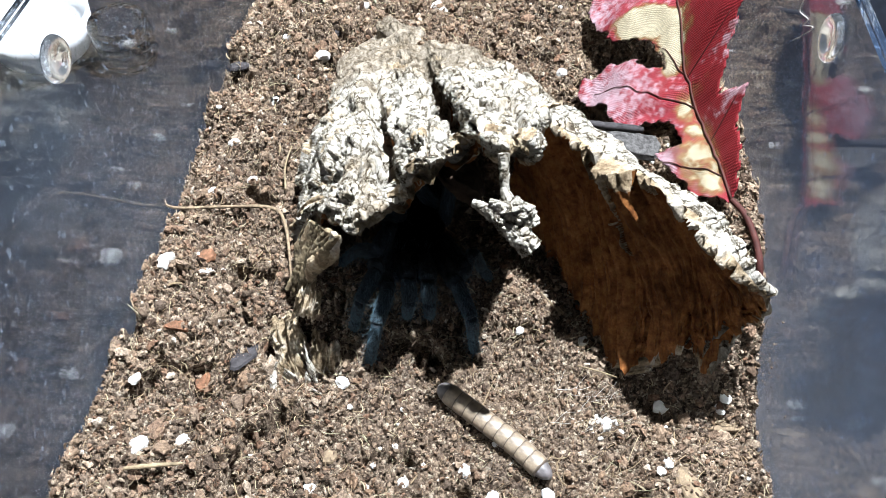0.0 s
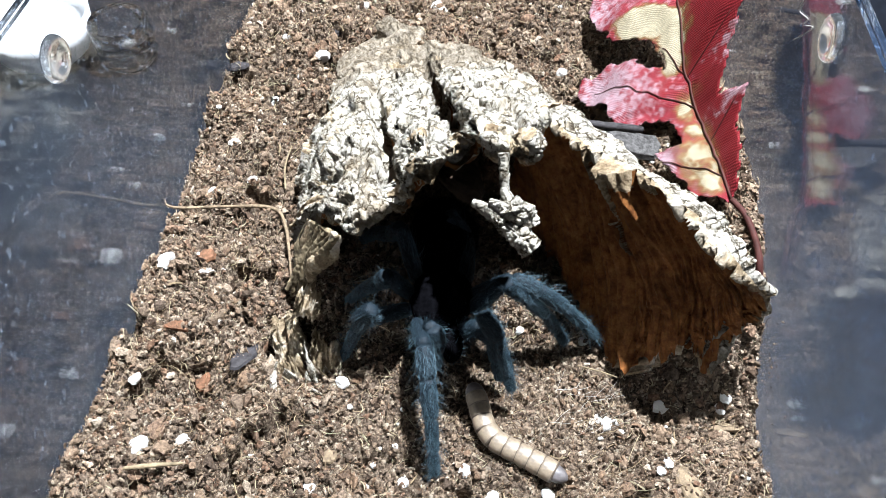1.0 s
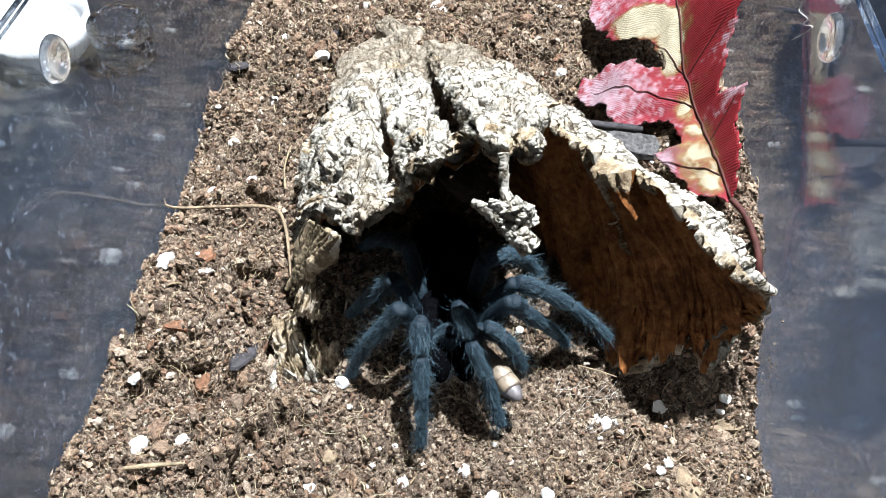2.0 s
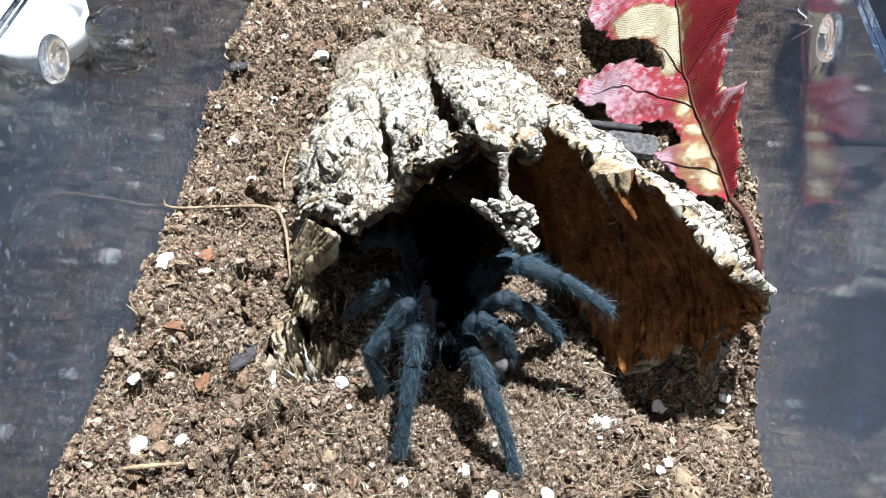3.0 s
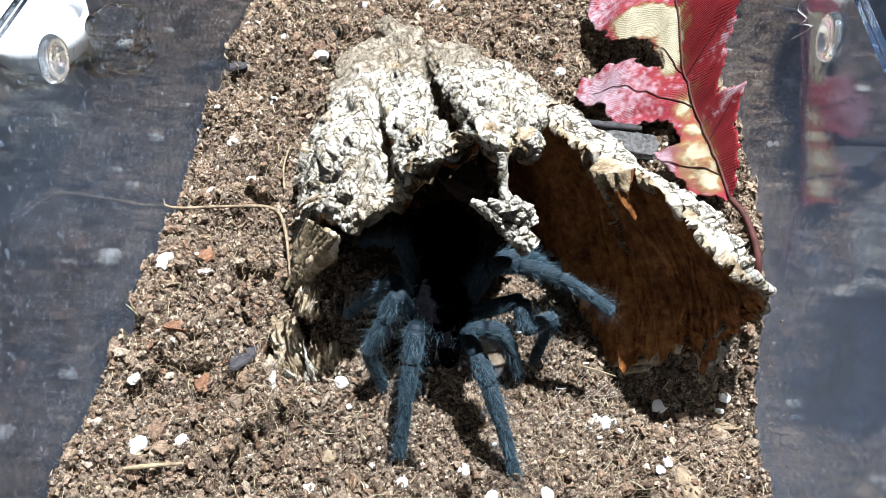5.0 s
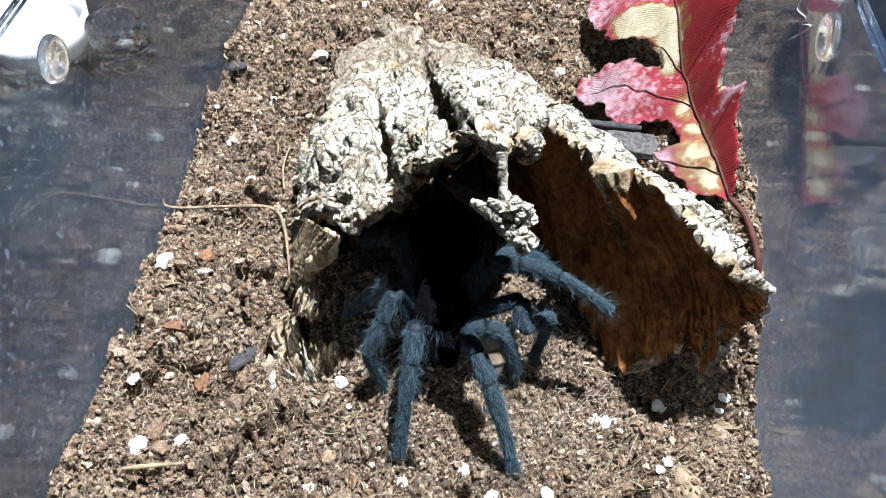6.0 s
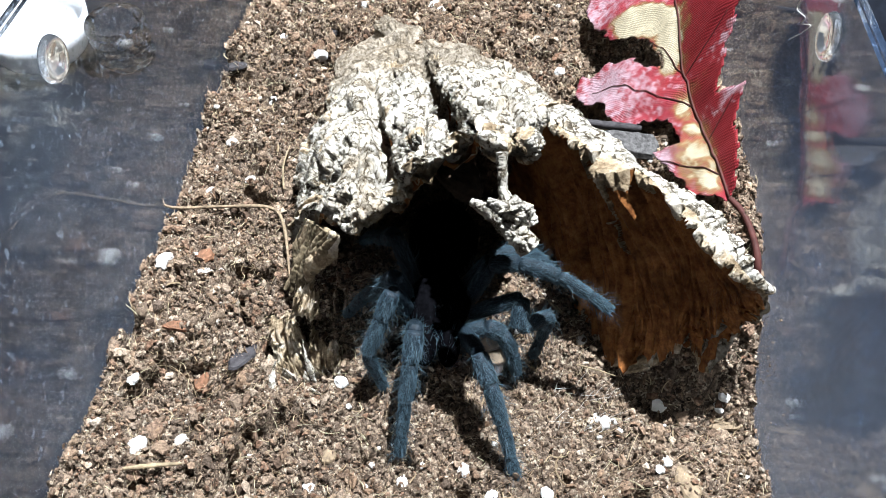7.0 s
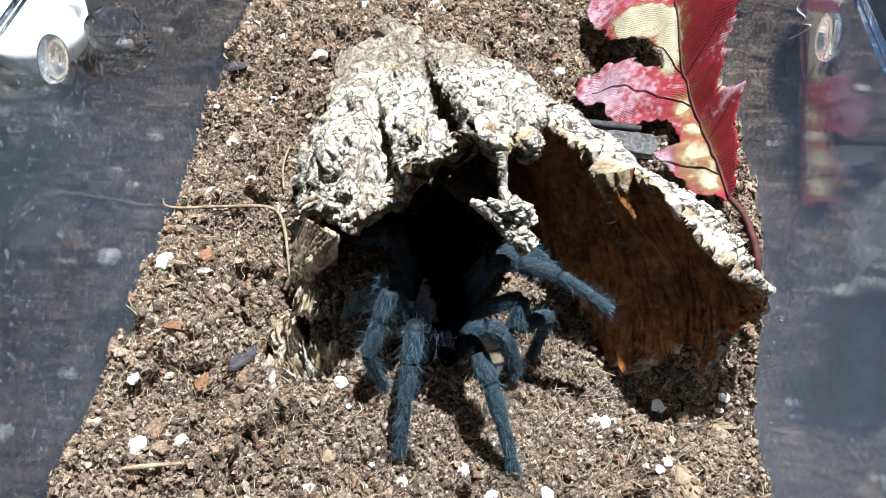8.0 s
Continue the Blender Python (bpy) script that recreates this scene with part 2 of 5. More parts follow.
def leaf_look(t, p):
    v = coords(t)
    mid, fine = noise_tex(t, v, 130, 4), noise_tex(t, v, 700, 4)
    thread = lambda turn, axis: node(t, "ShaderNodeTexWave", [(node(t, "ShaderNodeMapping", [(v, "Vector")], Rotation=(0, 0, turn), Scale=(1, 1, 0)).outputs[0], "Vector")], Scale=600.0, bands_direction=axis).outputs[0]
    weave = mix(t, 1.0, thread(0.6, "X"), thread(0.6, "Y"), "MULTIPLY")
    dye_of = lambda key: node(t, "ShaderNodeAttribute", attribute_name=key).outputs["Fac"]
    cream, deep, white = dye_of("cream"), dye_of("deep"), dye_of("white")
    red = mix(t, deep, (0.35, 0.030, 0.046), (0.27, 0.009, 0.012))
    blot = node(t, "ShaderNodeMath", [(noise_tex(t, v, 420, 5, 0.65), 0), (white, 1)], operation="ADD")
    red = mix(t, ramp(t, blot.outputs[0], [(0.50, (0, 0, 0)), (0.72, (0.9,) * 3)]), red, (0.56, 0.40, 0.45))
    s = node(t, "ShaderNodeMath", [(cream, 0), (mid, 1)], operation="ADD")
    dye = ramp(t, s.outputs[0], [(0.74, (0, 0, 0)), (0.92, (1, 1, 1))])
    pale = ramp(t, s.outputs[0], [(0.78, (0.24, 0.050, 0.014)), (0.92, (0.27, 0.15, 0.055)), (1.15, (0.50, 0.43, 0.29))])
    c = mix(t, dye, red, pale)
    c = mix(t, 1.0, c, ramp(t, weave, [(0.05, (0.70,) * 3), (0.5, (1.08,) * 3)]), "MULTIPLY")
    c = mix(t, 1.0, c, ramp(t, fine, [(0.3, (0.316,) * 3), (0.7, (0.461,) * 3)]), "MULTIPLY")
    t.links.new(c, p.inputs["Base Color"])
    p.inputs["Roughness"].default_value = 0.6
    p.inputs["Specular IOR Level"].default_value = 0.15
    bump(t, p, weave, 0.7, 0.0003)


def table_look(t, p):
    v = coords(t)
    big, fine = noise_tex(t, v, 7, 3), noise_tex(t, v, 260, 6)
    a = ramp(t, big, [(0.38, (0.0020, 0.0025, 0.0043)), (0.62, (0.0062, 0.0083, 0.0125))])
    t.links.new(mix(t, 1.0, a, ramp(t, fine, [(0.3, (0.7,) * 3), (0.7, (1.2,) * 3)]), "MULTIPLY"), p.inputs["Base Color"])
    p.inputs["Roughness"].default_value = 0.5
    p.inputs["Specular IOR Level"].default_value = 0.10


SOIL, CRUMB, FIBRE, PERLITE = (material(n, f) for n, f in (("soil", soil_look), ("crumb", crumb_look), ("fibre", fibre_look), ("perlite", perlite_look)))
BARK, CORK, EDGE = material("bark", bark_look), material("cork", cork_look), material("bark_edge", edge_look)
ACRYLIC_CLEAR = material("acrylic_clear", acrylic_look(0.030, 0.08, (0.27, 0.33, 0.41)))
ACRYLIC_DUSTY = material("acrylic_dusty", acrylic_look(0.115, 0.22, (0.17, 0.26, 0.44), 1.43))
ACRYLIC_FROST = material("acrylic_frost", acrylic_look(0.30, 0.2, (0.47, 0.5, 0.53)))
LEAF, TABLE = material("leaf_cloth", leaf_look), material("tabletop", table_look)
VEIN = material("leaf_vein", plain((0.034, 0.011, 0.009), 0.7, 0.35, 300, 0.0004, 0.0, 0.1))
DARK_WOOD = material("dark_wood", plain((0.0244, 0.0224, 0.0236), 0.7, 0.6, 500, 0.0008, 0.0, 0.08))
GREY_WOOD = material("grey_wood", plain((0.045, 0.043, 0.042), 0.8, 0.7, 700, 0.0014, 0.0, 0.06))
BROWN_WOOD = material("brown_wood", plain((0.0935, 0.0468, 0.0268), 0.75, 0.6, 500, 0.0008, 0.0, 0.08))
PALE_WOOD = material("pale_wood", plain((0.11, 0.0814, 0.0529), 0.75, 0.5, 600, 0.0006, 0.0, 0.08))
WHITE = material("white_glaze", plain((0.44, 0.451, 0.462), 0.25, 0.04, 20))
ROOM = material("room_paint", plain((0.033, 0.033, 0.0385), 0.8, 0.1, 5))
SILK = material("silk", plain((0.285, 0.268, 0.244), 0.5, 0.3, 900))

# ---- room, table and box ----
HALF, RIM, FLOOR = 0.0885, 0.089, -0.040
YAW = 1.8                       # the box stands a little turned
SKEW = math.tan(radians(YAW))
BACK, FRONT = 0.205, -0.165


def slab(name, lo, hi, mat, parent=None, label="", bevel=0.0):
    bm = bmesh.new()
    bmesh.ops.create_cube(bm, size=1.0)
    for v in bm.verts:
        v.co = [l + (c + 0.5) * (h - l) for l, c, h in zip(lo, v.co, hi)]
    if bevel:
        bmesh.ops.bevel(bm, geom=bm.edges[:], offset=bevel, segments=2, affect="EDGES")
    me = bpy.data.meshes.new(name)
    bm.to_mesh(me)
    bm.free()
    me.materials.append(mat)
    return part(name, me, parent, label)


tagged(slab("tabletop", (-1.2, -0.9, -0.085), (1.2, 0.9, -0.045), TABLE, bevel=0.004), "dark blue-grey smooth tabletop under the clear box", "table", kind="structure")
for n, lo, hi in (("wall_north", (-2, 1.9, -0.8), (2, 2.0, 1.6)), ("wall_south", (-2, -2.0, -0.8), (2, -1.9, 1.6)),
                  ("wall_east", (2, -2.0, -0.8), (2.1, 2.0, 1.6)), ("wall_west", (-2.1, -2.0, -0.8), (-2, 2.0, 1.6)),
                  ("ceiling", (-2.1, -2.0, 1.6), (2.1, 2.0, 1.7)), ("floor", (-2.1, -2.0, -0.9), (2.1, 2.0, -0.8))):
    tagged(slab(n, lo, hi, ROOM), "plain grey painted room surface", "room", kind="structure")

box = tagged(new("acrylic_box"), "clear scratched acrylic box open at the top, half filled with soil", "terrarium")
box.matrix_basis = pose(0, 0, 0, 0, 0, YAW)
T = 0.0030
slab("side_panel", (-HALF - T, FRONT, FLOOR), (-HALF, BACK, RIM), ACRYLIC_CLEAR, box, "clear panel with smears of soil", 0.0010)
slab("side_panel", (HALF, FRONT, FLOOR), (HALF + T, BACK, RIM), ACRYLIC_DUSTY, box, "hazy scratched panel", 0.0010)
slab("end_panel", (-HALF, BACK - T, FLOOR), (HALF, BACK, RIM), ACRYLIC_CLEAR, box, "", 0.0010)
slab("end_panel", (-HALF, FRONT, FLOOR), (HALF, FRONT + T, RIM), ACRYLIC_CLEAR, box, "", 0.0010)
slab("base_panel", (-HALF - T, FRONT, FLOOR - 0.0045), (HALF + T, BACK, FLOOR - 0.0003), ACRYLIC_CLEAR, box)


def vent_ring(x, y, z, turn):
    """A turned clear ring set in a side panel."""
    prof = [(0.0026, 0.0002), (0.0034, 0.0009), (0.0043, 0.0011), (0.0052, 0.0009), (0.0056, 0.0), (0.0056, -0.0010), (0.0026, -0.0010)]
    n = 28
    v = [(h, r * math.cos(2 * math.pi * k / n), r * math.sin(2 * math.pi * k / n)) for r, h in prof for k in range(n)]
    f = [tuple(q) for q in grid_faces(len(prof), n, 0, True)] + [tuple(range(n))[::-1]]
    return part("vent_ring", mesh_of("vent_ring", v, f, ACRYLIC_FROST), box, "clear round vent plug", pose(x, y, z, 0, 0, turn))


vent_ring(-HALF + 0.0002, -0.0100, 0.0733, 0)
vent_ring(HALF - 0.0002, 0.0095, 0.0765, 180)
for o in box.children:
    o.visible_shadow = False


# ---- soil ----
def ground(x, y):
    """Height of the soil, without its crumbs."""
    z = 0.0035 * layered(x * 28, y * 28, 0, 3, 11) * step(-0.02, -0.06, y - 0.5 * np.abs(x - 0.01)) + 0.0016 * layered(x * 70, y * 70, 0, 2, 15)
    bank = 0.024 * step(-0.039 - 0.009 * step(0.066, 0.082, x), -0.006, y) * step(0.050, 0.072, x) + 0.012 * step(0.026, 0.052, x) * step(0.0, 0.030, y) * (1 - step(0.050, 0.072, x))
    z = z + bank * (1 - 0.55 * step(0.028, 0.080, y))           # banked up behind the bark
    z = z + 0.006 * step(0.02, 0.10, y)
    z = z - 0.0012 * np.exp(-((x - 0.01) ** 2 / 0.0012 + (y + 0.045) ** 2 / 0.0006))   # hollow before the mouth
    z = z - 0.004 * step(-0.05, -0.085, x) * np.exp(-((y + 0.045) / 0.016) ** 2) + 0.003 * step(-0.05, -0.085, x) * step(-0.06, -0.08, y)
    z = z + 0.0028 * layered(x * 85, y * 85, 0, 2, 19) * step(0.0, -0.035, x) + 0.0016 * layered(x * 110, y * 110, 0, 2, 20) * step(0.03, 0.06, x)
    z = z - 0.004 * np.exp(-(((x - 0.066) / 0.015) ** 2 + ((y + 0.042) / 0.008) ** 2))     # hollow under the broken side slab
    near = step(0.060, 0.088, np.abs(x + SKEW * y))
    z = z + near * 0.0045 * layered(x * 20, y * 62, 0, 3, 17)
    return z


def grains(x, y, per_metre, seed, warp=0.25):
    """Rounded grains side by side, with deep creases; 0..1."""
    wx, wy = warp * layered(x * per_metre * 0.9, y * per_metre * 0.9, 0, 2, seed + 90), warp * layered(x * per_metre * 0.9, y * per_metre * 0.9, 5, 2, seed + 95)
    d1, d2 = cells(x * per_metre + wx, y * per_metre + wy, 0.5, seed)
    return np.sqrt(np.maximum(0.0, 1 - (d1 / 0.85) ** 2)) * (0.5 + 0.5 * step(0.0, 0.25, d2 - d1))


def crumbly(x, y):
    loose = 0.45 + 0.55 * step(-0.3, 0.5, layered(x * 40, y * 40, 0, 2, 33) + 0.7 * step(-0.02, -0.06, x) + 0.3 * step(0.02, 0.06, y))
    lumps = lump(x * 210, y * 210, 0, 35)
    z = loose * (0.0042 * (grains(x, y, 150, 24) - 0.6) * step(-0.3, 0.4, lumps) + 0.0018 * (grains(x, y, 380, 21) - 0.6)) + 0.0009 * (grains(x, y, 850, 22) - 0.6)
    pits = step(0.52, 0.72, layered(x * 120, y * 120, 0, 2, 37)) * step(0.5, 0.9, loose)
    return z - 0.0075 * pits + 0.0004 * layered(x * 500, y * 500, 0, 3, 5, 0.6)


def soil_bed():
    xs = np.linspace(-HALF + 0.0008, HALF - 0.0008, 500)
    ys = np.concatenate([np.linspace(FRONT + 0.004, -0.100, 40, endpoint=False), np.linspace(-0.100, 0.150, 690), np.linspace(0.153, BACK - 0.004, 30)])
    X, Y = np.meshgrid(xs, ys)
    X = X - SKEW * Y
    Z = ground(X, Y) + crumbly(X, Y)
    v = np.stack([X, Y, Z], -1)
    ring = lambda a, dz: a * np.array([1, 1, 0]) + np.array([0, 0, dz])
    low = ring(v, FLOOR + 0.001)
    r, c = X.shape
    verts = np.concatenate([v.reshape(-1, 3), low[0], low[-1], low[:, 0], low[:, -1]])
    f = grid_faces(r, c).tolist()
    n = r * c
    f += [[i + 1, i, n + i, n + i + 1] for i in range(c - 1)]
    n += c
    f += [[(r - 1) * c + i, (r - 1) * c + i + 1, n + i + 1, n + i] for i in range(c - 1)]
    n += c
    f += [[i * c, (i + 1) * c, n + i + 1, n + i] for i in range(r - 1)]
    n += r
    f += [[(i + 1) * c + c - 1, i * c + c - 1, n + i, n + i + 1] for i in range(r - 1)]
    return mesh_of("soil", verts, f, SOIL, smooth=True)


tagged(new("soil", soil_bed()), "loose brown coconut-fibre soil filling the clear box", "soil", kind="structure")

ICO = bmesh.new()
bmesh.ops.create_icosphere(ICO, subdivisions=1, radius=1.0)
ICO_V = np.array([v.co[:] for v in ICO.verts])
ICO_F = np.array([[v.index for v in f.verts] for f in ICO.faces])
ICO.free()
RNG = np.random.default_rng(4)


def turns(n):
    q = RNG.normal(size=(n, 4))
    q /= np.linalg.norm(q, axis=1)[:, None]
    w, x, y, z = q.T
    return np.stack([1 - 2 * (y * y + z * z), 2 * (x * y - z * w), 2 * (x * z + y * w), 2 * (x * y + z * w), 1 - 2 * (x * x + z * z), 2 * (y * z - x * w),
                     2 * (x * z - y * w), 2 * (y * z + x * w), 1 - 2 * (x * x + y * y)], -1).reshape(n, 3, 3)


def within(x, y, gap=0.0008):
    """x, held between the side panels."""
    return (x + SKEW * y).clip(gap - HALF, HALF - gap) - SKEW * y


def pebbles(x, y, r, form, tris, pile=0.0013, sink=0.25, squash=0.45):
    """Many crumbs lying on the soil, as corner and triangle arrays."""
    n = len(x)
    shape = form[None] * (1 + 0.35 * RNG.normal(size=(n, len(form), 1)).clip(-1.5, 1.5))
    shape = shape * (1 - squash * RNG.random((n, 1, 3))) * np.concatenate([RNG.uniform(1.0, 1.6, (n, 1, 1)), np.ones((n, 1, 1)), RNG.uniform(0.45, 1.0, (n, 1, 1))], 2)
    shape = np.einsum("nij,nkj->nki", turns(n), shape) * r[:, None, None]
    z = ground(x, y) + crumbly(x, y) + r * (0.5 - sink) + pile * RNG.random(n) ** 2
    v = shape + np.stack([x, y, z], -1)[:, None]
    v[..., 0] = within(v[..., 0], v[..., 1])
    f = tris[None] + (np.arange(n) * len(form))[:, None, None]
    return v.reshape(-1, 3), f.reshape(-1, 3)


OCTA_V = np.array([(1, 0, 0), (-1, 0, 0), (0, 1, 0), (0, -1, 0), (0, 0, 1), (0, 0, -1)], float)
OCTA_F = np.array([(0, 2, 4), (2, 1, 4), (1, 3, 4), (3, 0, 4), (2, 0, 5), (1, 2, 5), (3, 1, 5), (0, 3, 5)])


def crumbs():
    n = 100000
    x, y = RNG.uniform(-0.088, 0.088, n), RNG.uniform(-0.098, 0.145, n)
    x = x - SKEW * y
    calm = np.exp(-((x - 0.015) ** 2 / 0.0020 + (y + 0.045) ** 2 / 0.0010))     # trodden flat before the mouth
    r = 0.00034 * np.exp(0.55 * RNG.normal(size=n)) * (1 - 0.28 * calm)
    r = np.minimum(r, 0.0021 * (1 - 0.6 * calm))
    big = r > 0.00052
    v, f = pebbles(x[~big], y[~big], r[~big], OCTA_V, OCTA_F)
    w, g = pebbles(x[big], y[big], r[big], ICO_V, ICO_F)
    return tri_mesh("soil_crumbs", np.concatenate([v, w]), np.concatenate([f, g + len(v)]), CRUMB)


tagged(new("soil_crumbs", crumbs()), "loose brown soil crumbs and bark bits", "soil", kind="stuff")


def chunks():
    """Larger irregular bits of husk and bark in the soil."""
    bm = bmesh.new()
    bmesh.ops.create_icosphere(bm, subdivisions=2, radius=1.0)
    form, tris = np.array([v.co[:] for v in bm.verts]), np.array([[v.index for v in f.verts] for f in bm.faces])
    bm.free()
    n = 2600
    x, y = RNG.uniform(-0.0865, 0.0865, n), RNG.uniform(-0.097, 0.14, n)
    x = x - SKEW * y
    calm = np.exp(-((x - 0.015) ** 2 / 0.0022 + (y + 0.045) ** 2 / 0.0012))
    keep = calm < 0.35
    x, y = x[keep], y[keep]
    n = len(x)
    r = np.minimum(0.00112 * np.exp(0.50 * RNG.normal(size=n)) * (1 + 0.10 * step(-0.02, -0.05, x)), 0.0028)
    k = 1 + 0.55 * np.stack([layered(form[:, 0] * 1.7 + i * 3.1, form[:, 1] * 1.7, form[:, 2] * 1.7, 3, 300 + i % 40) for i in range(n)])
    shape = form[None] * k[..., None] * (1 - 0.75 * RNG.random((n, 1, 3)))
    shape = np.einsum("nij,nkj->nki", turns(n), shape) * r[:, None, None]
    v = shape + np.stack([x, y, ground(x, y) + crumbly(x, y) * 0.5 + r * 0.25], -1)[:, None]
    v[..., 0] = within(v[..., 0], v[..., 1])
    f = tris[None] + (np.arange(n) * len(form))[:, None, None]
    return tri_mesh("soil_chunks", v.reshape(-1, 3), f.reshape(-1, 3), CRUMB)


tagged(new("soil_chunks", chunks()), "larger brown husk and bark bits in the soil", "soil", kind="stuff")


def fibres():
    n, k = 12000, 5
    x, y = RNG.uniform(-0.087, 0.087, n), RNG.uniform(-0.098, 0.145, n)
    length, bend, a = 0.0026 * np.exp(0.6 * RNG.normal(size=n)), RNG.normal(size=n) * 1.1, RNG.uniform(0, 2 * np.pi, n)
    s = np.linspace(-0.5, 0.5, k)[None]
    ang = a[:, None] + bend[:, None] * s
    px, py = x[:, None] + np.cumsum(np.cos(ang), 1) * length[:, None] / k, y[:, None] + np.cumsum(np.sin(ang), 1) * length[:, None] / k
    px = within(px - SKEW * y[:, None], py)
    pz = ground(px, py) + 0.0006 + RNG.uniform(0, 0.0009, (n, 1)) + s * RNG.normal(size=(n, 1)) * 0.0012
    w = (0.00006 * np.exp(0.5 * RNG.normal(size=n)))[:, None]
    nx, ny = -np.sin(ang) * w, np.cos(ang) * w
    rows = [np.stack([px + nx, py + ny, pz], -1), np.stack([px - nx, py - ny, pz], -1), np.stack([px, py, pz + 1.6 * w], -1)]
    v = np.stack(rows, 2).reshape(-1, 3)
    q = []
    for i in range(k - 1):
        for j in range(3):
            a0, a1, b0, b1 = i * 3 + j, i * 3 + (j + 1) % 3, (i + 1) * 3 + j, (i + 1) * 3 + (j + 1) % 3
            q += [(a0, a1, b1), (a0, b1, b0)]
    f = np.array(q)[None] + (np.arange(n) * 3 * k)[:, None, None]
    return tri_mesh("soil_fibres", v, f.reshape(-1, 3), FIBRE)


tagged(new("soil_fibres", fibres()), "fine tan plant fibres strewn over the soil", "fibres", kind="stuff")


# ---- cork bark hide ----
def shell(name, outer, inner, parent, label, mats=(0, 1, 2), broken=None, torn=None):
    """A thick slab between two grids of points (arrays rows x cols x 3)."""
    r, c = outer.shape[:2]
    n = r * c
    v = np.concatenate([outer.reshape(-1, 3), inner.reshape(-1, 3)])
    f = grid_faces(r, c)
    back = (f + n)[:, ::-1]
    side = []
    for i in range(c - 1):
        side += [(i + 1, i, n + i, n + i + 1), ((r - 1) * c + i, (r - 1) * c + i + 1, n + (r - 1) * c + i + 1, n + (r - 1) * c + i)]
    for i in range(r - 1):
        side += [(i * c, (i + 1) * c, n + (i + 1) * c, n + i * c), ((i + 1) * c + c - 1, i * c + c - 1, n + i * c + c - 1, n + (i + 1) * c + c - 1)]
    faces = np.concatenate([f, back, np.array(side)])
    slots = np.concatenate([np.full(len(f), mats[0]) if torn is None else np.where(torn[:-1, :-1].ravel(), 2, mats[0]), np.full(len(f), mats[1]) if broken is None else np.where(broken[:-1, :-1].ravel(), 2, mats[1]), np.full(len(side), mats[2])])
    return part(name, mesh_of(name, v, faces, [BARK, CORK, EDGE], slots), parent, label)


def normals(g):
    a, b = np.gradient(g, axis=0), np.gradient(g, axis=1)
    n = np.cross(b, a)
    return n / (np.linalg.norm(n, axis=-1, keepdims=True) + 1e-12)


hide = tagged(new("cork_bark_hide"), "pale cracked cork bark arch over a dark burrow in the soil", "cork bark")

# from the back, low in the soil, to the broken mouth: foot, shoulder, then crest and crack by turns
ROOF_RAILS = [
    [(-0.0444, 0.0825, -0.002), (-0.0490, 0.0537, -0.002), (-0.0500, 0.0229, -0.003), (-0.0427, -0.0191, -0.004)],
    [(-0.0470, 0.0803, 0.004), (-0.0429, 0.0354, 0.019), (-0.0379, 0.0012, 0.029), (-0.0328, -0.0207, 0.036)],
    [(-0.0436, 0.0871, 0.005), (-0.0282, 0.0181, 0.036), (-0.0217, -0.0172, 0.050), (-0.0170, -0.0346, 0.049)],
    [(-0.0391, 0.0922, 0.006), (-0.0239, 0.0270, 0.033), (-0.0146, -0.0074, 0.047), (-0.0073, -0.0238, 0.050)],
    [(-0.0349, 0.1055, 0.004), (-0.0154, 0.0309, 0.037), (-0.0061, -0.0120, 0.060), (-0.0017, -0.0287, 0.064)],
    [(-0.0293, 0.1120, 0.003), (-0.0108, 0.0340, 0.037), (-0.0006, -0.0042, 0.058), (0.0039, -0.0235, 0.063)],
    [(-0.0259, 0.1116, 0.002), (-0.0092, 0.0428, 0.030), (0.0000, 0.0080, 0.047), (0.0050, -0.0080, 0.053)],
    [(-0.0220, 0.1084, 0.003), (-0.0044, 0.0387, 0.036), (0.0055, 0.0021, 0.058), (0.0103, -0.0215, 0.069)],
    [(-0.0147, 0.1036, 0.004), (0.0012, 0.0407, 0.036), (0.0138, 0.0025, 0.060), (0.0186, -0.0243, 0.069)],
    [(-0.0076, 0.0987, 0.003), (0.0050, 0.0585, 0.026), (0.0180, 0.0278, 0.044), (0.0240, -0.0089, 0.062)],
    [(-0.0064, 0.0983, 0.000), (0.0096, 0.0847, 0.006), (0.0244, 0.0659, 0.012), (0.0338, 0.0473, 0.018)]]


def flakes(p, scale, seed):
    """Plates of cracked bark over points p: how far in from a plate's edge, and a height of its own for each plate."""
    x, y, z = (p[..., k] * scale[k] for k in range(3))
    ix, iy, iz = (np.floor(a).astype(np.int64) for a in (x, y, z))
    d1, d2, own = np.full(x.shape, 9.0), np.full(x.shape, 9.0), np.zeros(x.shape)
    for dx in (-1, 0, 1):
        for dy in (-1, 0, 1):
            for dz in (-1, 0, 1):
                jx, jy, jz = ix + dx, iy + dy, iz + dz
                d = np.sqrt((jx + hashed(jx, jy, jz, seed) - x) ** 2 + (jy + hashed(jx, jy, jz, seed + 7) - y) ** 2 + (jz + hashed(jx, jy, jz, seed + 13) - z) ** 2)
                d2 = np.minimum(d2, np.maximum(d, d1))
                own = np.where(d < d1, hashed(jx, jy, jz, seed + 29), own)
                d1 = np.minimum(d1, d)
    return d2 - d1, own


